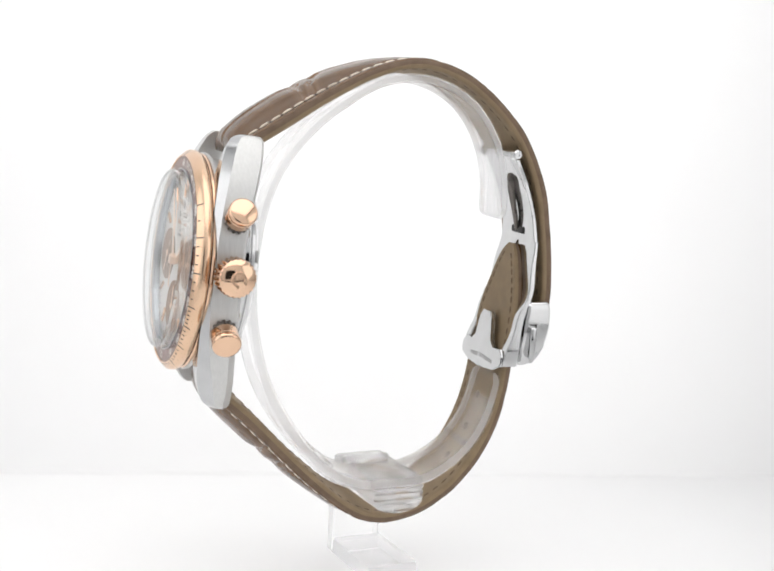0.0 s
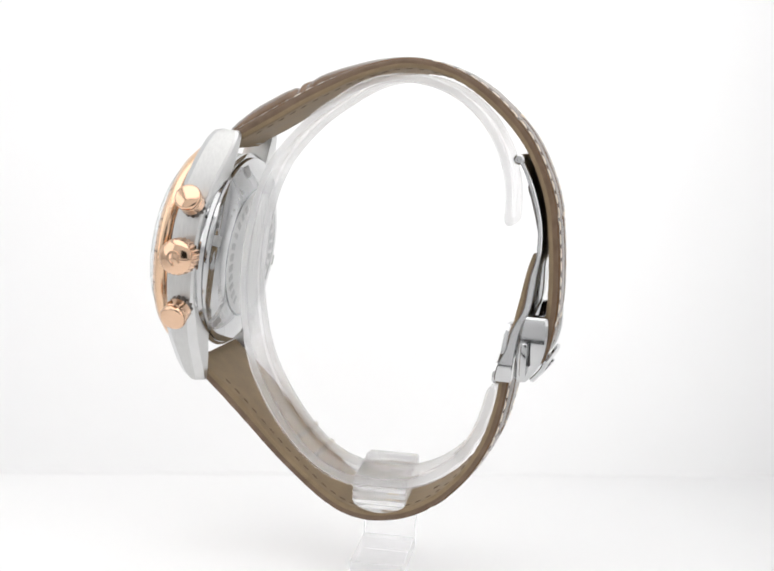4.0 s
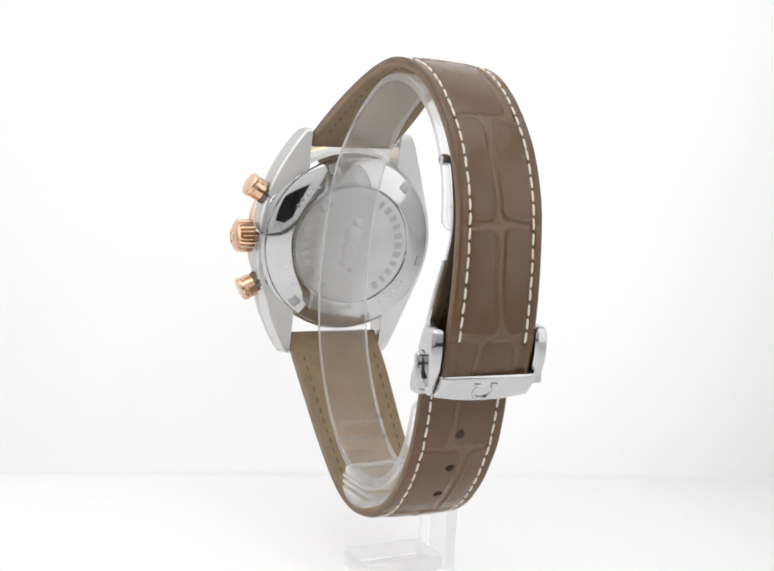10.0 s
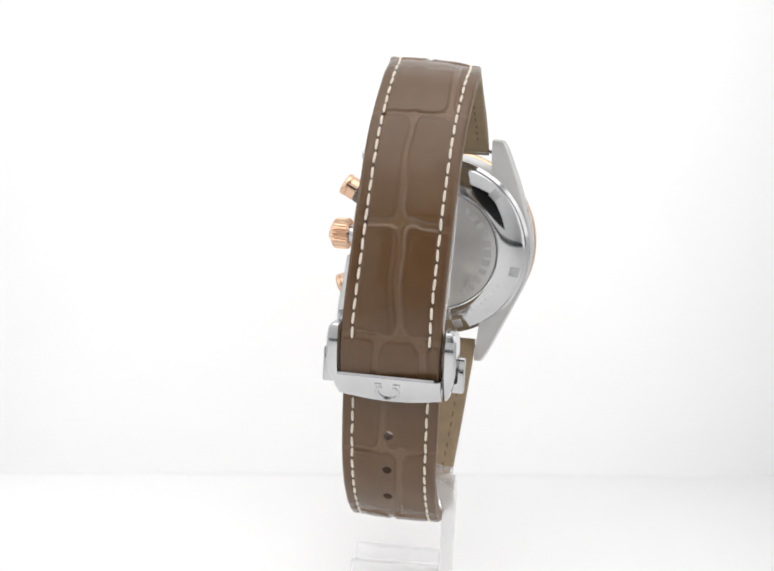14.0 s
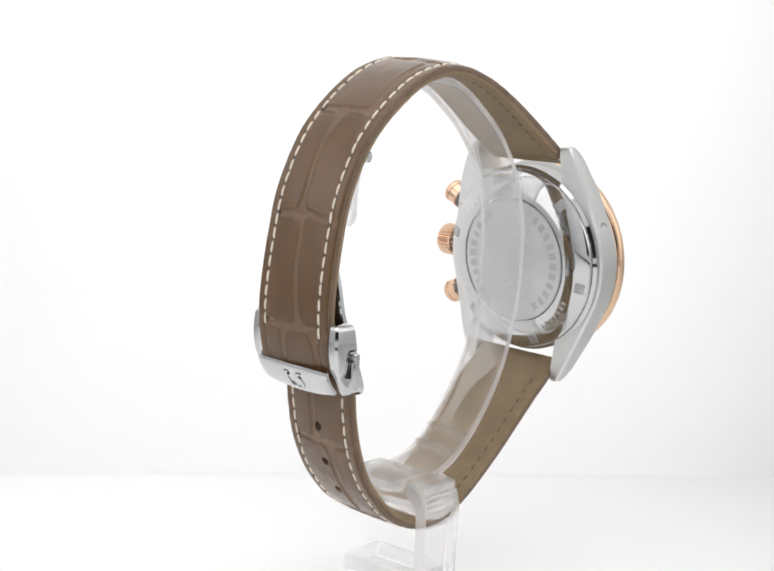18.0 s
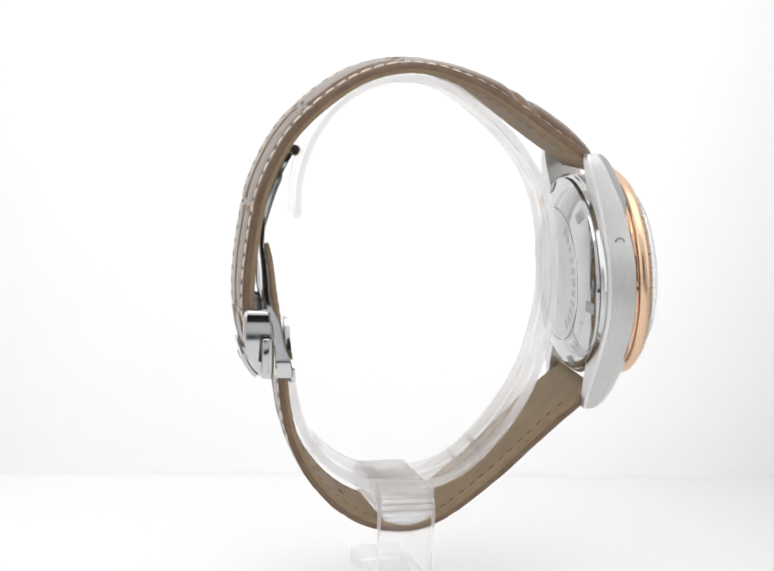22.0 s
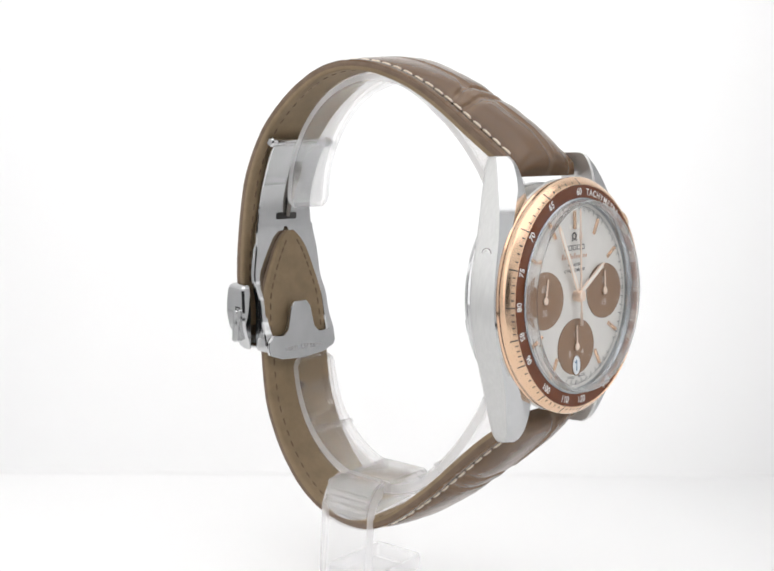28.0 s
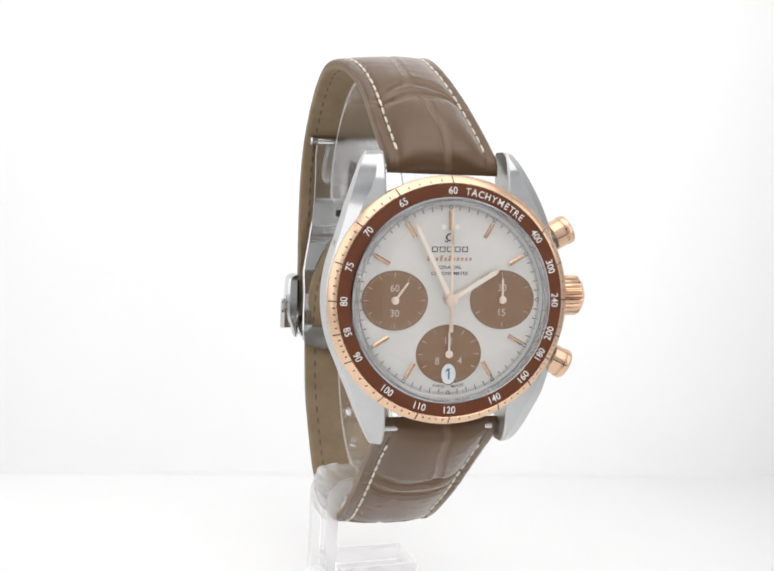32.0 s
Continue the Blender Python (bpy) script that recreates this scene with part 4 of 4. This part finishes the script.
part("side_post", side_post(), [CLEAR_BLOCK, EDGE_GLOW_HAZE], stand, at=SKEW)
part("foot_plate", foot(), [CLEAR_BLOCK, EDGE_GLOW_HAZE], stand, at=SKEW)

# the clear stand's cast shadows are switched off, so light passes by
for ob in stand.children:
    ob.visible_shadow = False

# ---- bezel scale ----
insert = bpy.data.objects["bezel_insert"]
SCALE = {60: 0, 400: 54, 300: 72, 240: 90, 200: 108, 180: 120, 160: 135, 140: 154.3, 120: 180, 110: 196.4, 100: 216, 90: 240, 85: 254.1, 80: 270, 75: 288, 70: 308.6, 65: 332.3}
SLOPE = math.atan2(0.1, 2.1)


def on_ring(deg, r, upright):
    """A seat on the scale ring at a clock angle; upright: the foot of the writing points to the middle."""
    w = -0.26 - (r - 15.95) * math.tan(SLOPE) + 0.012
    m = head_angle(deg) @ Matrix.Translation((0, r, w)) @ Matrix.Rotation(-SLOPE, 4, "X")
    return m if upright else m @ Matrix.Rotation(math.pi, 4, "Z")


for number, deg in SCALE.items():
    head_part("scale_number", words(str(number), 1.1, squeeze=0.92), WHITE_INK, parent=insert, at=on_ring(deg, 16.98, deg <= 90 or deg >= 270), smooth=False)
title = "TACHYMETRE"
wide = (0.95, 1.1, 1.1, 1.12, 1.08, 1.3, 0.95, 0.95, 1.02, 0.95)
mid = [sum(wide[:k]) + wide[k] / 2 for k in range(len(wide))]
for ch, m in zip(title, mid):
    head_part("scale_letter", words(ch, 1.05, squeeze=0.94), WHITE_INK, parent=insert, at=on_ring(8.3 + 32.6 * (m - mid[0]) / (mid[-1] - mid[0]), 16.98, True), smooth=False)


def bezel_mark(r0, r1, half):
    def w(r):
        return -0.22 - (r - 18.28) * 1.01 + 0.015
    rs = [r0, r1]
    return loft([[(-half, r, w(r)), (half, r, w(r)), (half, r, w(r) - 0.08), (-half, r, w(r) - 0.08)] for r in rs])


marks = sorted(SCALE.items(), key=lambda q: q[1])
EDGE_LINE = [(18.02, -0.25), (18.18, -0.165), (18.28, -0.205), (19.2, -1.135)]
for number, deg in marks:
    long_tick = loft([[(-0.1, r, w), (0.1, r, w), (0.1, r - 0.06, w - 0.12), (-0.1, r - 0.06, w - 0.12)] for r, w in EDGE_LINE])
    head_part("scale_tick", long_tick, DARK_INK, parent=bezel, at=head_angle(deg), smooth=False)
for (na, a), (nb, b) in zip(marks, marks[1:] + [(60, 360)]):
    steps = {400: 2, 300: 4, 240: 4, 60: 1}.get(na, 5)
    for k in range(1, steps):
        head_part("scale_dot", bezel_mark(18.38, 18.7, 0.1), DARK_INK, parent=bezel, at=head_angle(a + (b - a) * k / steps), smooth=False)

# ---- printing and markers on the dial ----
TOP = ZD + 0.012


def ticks(count, r0, r1, half, skip=lambda k: False, squash=(1, 1)):
    bm = bmesh.new()
    for k in range(count):
        if skip(k):
            continue
        a = 2 * math.pi * k / count
        c, s = math.sin(a), math.cos(a)
        pts = [(-half, r0), (half, r0), (half, r1), (-half, r1)]
        bm.faces.new([bm.verts.new(((x * s + y * c) * squash[0], (-x * c + y * s) * squash[1], 0)) for x, y in pts])
    return bm


head_part("minute_track", ticks(60, 13.9, 14.8, 0.072, lambda k: k % 5 == 0), GREY_INK, parent=dial, at=Matrix.Translation((0, 0, TOP)), smooth=False)
head_part("fifth_second_track", ticks(300, 14.35, 14.78, 0.042, lambda k: k % 5 == 0), GREY_INK, parent=dial, at=Matrix.Translation((0, 0, TOP)), smooth=False)
for k in range(12):
    head_part("minute_ring", lathe([(0.2, 0), (0.32, 0), (0.32, 0.03), (0.2, 0.03)], 20, closed_profile=True), GREY_INK, parent=dial, at=head_angle(30 * k) @ Matrix.Translation((0, 14.4, TOP)), smooth=False)


def hour_marker(length, half):
    return loft([[(-half, y, 0), (half, y, 0), (half, y, 0.16), (half * 0.35, y, 0.34), (-half * 0.35, y, 0.34), (-half, y, 0.16)] for y in (0, length)])


for k in range(12):
    if k in (3, 6, 9):
        continue
    head_part("hour_marker", hour_marker(2.7 if k else 3.0, 0.31), GOLD, "rose gold applied baton", parent=dial, at=head_angle(30 * k) @ Matrix.Translation((0, 11.2 if k else 10.9, TOP)), sharp=15)
for u in (-1.05, 1.05):
    head_part("lume_dot", lathe([(0, 0.06), (0.34, 0.05), (0.4, 0)], 20), LUME, parent=dial, at=Matrix.Translation((u, 11.3, TOP)))
emblem = lathe([(0.42, 0), (0.62, 0), (0.62, 0.12), (0.42, 0.12)], 28, closed_profile=True)
head_part("dial_emblem", emblem, GREY_INK, parent=dial, at=Matrix.Translation((-0.1, 9.75, TOP)))
for u in (-0.62, 0.42):
    head_part("dial_emblem_foot", box(u - 0.22, u + 0.22, 8.98, 9.14, TOP, TOP + 0.1), GREY_INK, parent=dial, smooth=False)
for k in range(5):
    u = -2.95 + 1.22 * k
    bm = box(u, u + 0.95, 7.45, 7.58, TOP, TOP + 0.03)
    box(u, u + 0.95, 8.17, 8.3, TOP, TOP + 0.03, bm=bm)
    box(u, u + 0.15, 7.58, 8.17, TOP, TOP + 0.03, bm=bm)
    box(u + 0.8, u + 0.95, 7.58, 8.17, TOP, TOP + 0.03, bm=bm)
    head_part("maker_mark", bm, GREY_INK, parent=dial, smooth=False)
for k in range(11):
    head_part("model_mark", loft([[(-3.75 + 0.68 * k + y * 0.25, 6.1 + y, TOP + h), (-3.35 + 0.68 * k + y * 0.25, 6.1 + y, TOP + h)] for h in (0, 0.03) for y in (0, 0.5 + 0.35 * (k in (0, 3, 5)))], closed=False, caps=False), ROSE_INK, parent=dial, smooth=False)
for text, v, size, sq in (("CO-AXIAL", 5.1, 0.5, 1.12), ("CHRONOMETER", 4.15, 0.5, 1.12)):
    head_part("dial_writing", words(text, size, squeeze=sq), DARK_INK, parent=dial, at=Matrix.Translation((0, v, TOP)), smooth=False)
for text, deg in (("SWISS", 186.6), ("MADE", 173.4)):
    head_part("dial_writing", words(text, 0.42, squeeze=1.25), DARK_INK, parent=dial, at=head_angle(deg) @ Matrix.Translation((0, 13.45, TOP)) @ Matrix.Rotation(math.pi, 4, "Z"), smooth=False)

SUBTOP = ZD + 0.062
subs = {}
for ob in list(watch.children):
    if ob.name.startswith("subdial") and not ob.name.startswith("subdial_hand"):
        subs[len(subs)] = ob
NUMBERS = [("nine", [("60", 0, 1.9), ("30", 0, -1.95)], 60, 5), ("three", [("30", 0, 1.9), ("15", 0, -1.95)], 30, 5), ("six", [("12", 0, 2.1), ("8", -1.85, -1.05), ("4", 1.85, -1.05)], 12, 2)]
for (key, numbers, count, big), owner in zip(NUMBERS, subs.values()):
    u0, v0 = SUBS[key]
    for text, u, v in numbers:
        head_part("subdial_number", words(text, 1.1, squeeze=0.95), PALE_INK, parent=owner, at=Matrix.Translation((u0 + u, v0 + v, SUBTOP)), smooth=False)
    head_part("subdial_ticks", ticks(count, 4.15, 4.45, 0.03, lambda k: key == "six" and k in (5, 6, 7), (1.12, 0.96)), PALE_INK, parent=owner, at=Matrix.Translation((u0, v0, SUBTOP)), smooth=False)
    head_part("subdial_long_ticks", ticks(12 if key != "three" else 6, 3.7, 4.45, 0.05, lambda k: key == "six" and k in (5, 6, 7), (1.12, 0.96)), PALE_INK, parent=owner, at=Matrix.Translation((u0, v0, SUBTOP)), smooth=False)
    seg = 72
    rim = loft([[(a * math.cos(2 * math.pi * k / seg), b * math.sin(2 * math.pi * k / seg), h) for k in range(seg)] for a, b, h in ((5.14, 4.49, 0.05), (5.14, 4.49, 0.09), (5.26, 4.61, 0.09), (5.26, 4.61, 0.0))], caps=False)
    head_part("subdial_rim", rim, SUBDIAL, parent=owner, at=Matrix.Translation((u0, v0, ZD)))
date = head_part("date_window", ellipse_disc(1.2, 1.62, 0.05, 40), DATEWHITE, "white oval date window", at=Matrix.Translation((0, -11.5, SUBTOP - 0.01)), smooth=False)
seg = 40
head_part("date_frame", loft([[(a * math.cos(2 * math.pi * k / seg), b * math.sin(2 * math.pi * k / seg), h) for k in range(seg)] for a, b, h in ((1.18, 1.6, 0.04), (1.18, 1.6, 0.12), (1.32, 1.74, 0.12), (1.32, 1.74, 0.0))], caps=False), SUBDIAL, parent=date, at=Matrix.Translation((0, -11.5, SUBTOP)))
head_part("date_number", prism([(-0.13, -0.88), (0.15, -0.88), (0.15, 0.88), (-0.08, 0.88), (-0.5, 0.55), (-0.5, 0.28), (-0.13, 0.52)], -0.005, 0.005), DATEBLUE, parent=date, at=Matrix.Translation((0.05, -11.5, SUBTOP + 0.045)), smooth=False)
chrono = bpy.data.objects["chronograph_seconds_hand"]
head_part("pointer_diamond", prism([(0, 8.3), (0.42, 9.7), (0, 11.1), (-0.42, 9.7)], 0.0, 0.13), GOLD_SATIN, parent=chrono, at=Matrix.Translation((0, 0, -0.16)), smooth=False)
head_part("pointer_counterweight", box(-0.3, 0.3, -4.9, -2.6, 0, 0.12), GOLD_SATIN, parent=chrono, at=Matrix.Translation((0, 0, -0.15)), smooth=False)
head_part("centre_post", lathe([(0, -1.3), (0.62, -1.3), (0.62, 0.25), (0.4, 0.32), (0, 0.32)], 28), GOLD_SATIN, at=Matrix.Diagonal((1.4, 1.4, 1, 1)))

# ---- case back details ----
GREYMARK = vary(material("engraved_grey", (0.42, 0.42, 0.42), 0.5, 1.0), 500, (0.38, 0.38, 0.38), (0.52, 0.52, 0.52))
ENGRAVED = vary(material("dark_engraving", (0.3, 0.3, 0.3), 0.5, 1.0), 500, (0.46, 0.46, 0.46), (0.53, 0.53, 0.53))
for k in range(6):
    a = radians(12 + 60 * k)
    head_part("back_notch", box(-1.0, 1.0, -1.0, 1.0, -0.5, 0.22, 0.15), GREYMARK, "square key notch", parent=back, at=Matrix.Rotation(a, 4, "Z") @ Matrix.Translation((16.35, 0, -11.0)) @ Matrix.Rotation(radians(180 - 23), 4, "Y"))


def bent_marks(r, w, a0, a1, count, high, wide, tilt, mat=BACKSTEEL):
    """Worn lettering on the back, shown as plain bars."""
    for k in range(count):
        a = radians(a0 + (a1 - a0) * (k + 0.5) / count)
        broad = wide * (0.72, 1.0, 0.86, 0.9, 1.08, 1.2, 1.05, 0.8, 0.95)[k % 9]
        head_part("engraved_mark", box(-high / 2, high / 2, -broad / 2, broad / 2, -0.05, 0.04), mat, parent=back, at=Matrix.Rotation(a, 4, "Z") @ Matrix.Translation((r, 0, w)) @ Matrix.Rotation(radians(180 - tilt), 4, "Y"), smooth=False)


bent_marks(10.3, -12.15, 118, 240, 11, 1.6, 1.2, 0, ENGRAVED)
bent_marks(10.3, -12.15, -62, 62, 11, 1.6, 1.2, 0, ENGRAVED)
bent_marks(14.5, -11.66, 30, 58, 5, 0.9, 0.5, 20)
bent_marks(14.5, -11.66, -38, -18, 6, 0.9, 0.5, 20)
bent_marks(14.5, -11.66, 205, 240, 7, 0.9, 0.5, 20)
for k, (u, v, r, s) in enumerate(((0, 2.2, 2.0, 1.3), (-0.8, 4.6, 1.2, 1.0), (0.6, -1.2, 1.7, 1.4), (1.2, -3.6, 1.2, 1.0), (-0.2, -5.0, 0.9, 0.8), (-2.2, 3.6, 0.9, 0.6))):
    head_part("relief_boss", lathe([(r, 0), (r * 0.8, 0.09), (r * 0.4, 0.14), (0, 0.16)], 28), BACKSTEEL, parent=back, at=Matrix.Translation((u, v, -12.16)) @ Matrix.Rotation(math.pi, 4, "Y") @ Matrix.Diagonal((1, s, 1, 1)))

# ---- clasp writing, worn and unreadable ----
plate = bpy.data.objects["clasp_inner_plate"]
for k in range(12):
    if k != 4:
        part("engraved_mark", box(-8.6 + 0.85 * k, -8.0 + 0.85 * k, 19.56, 19.66, -53.0 - 0.06 * abs(k - 5.5), -52.2 - 0.06 * abs(k - 5.5)), GREYMARK, plate, smooth=False)

# ---- what moves: the display turns, the small seconds run ----
TURN = (290.84, 273.39, 255.93, 238.48, 221.04, 203.65, 186.4, 169.31, 152.33, 135.37, 118.32, 101.17, 83.96, 66.73, 49.5, 32.27, 15.15)


def motions():
    rows = [(2 * k, pose(0, 0, 0, 0, 0, a)) for k, a in enumerate(TURN)]
    walk(watch, rows)
    walk(stand, rows)
    seat = RUN_SEAT.copy()
    seat.translation *= 0.001
    walk(running, [(2 * k, seat @ head_angle(37 - 6 * (32 - 2 * k))) for k in range(17)])


motions()
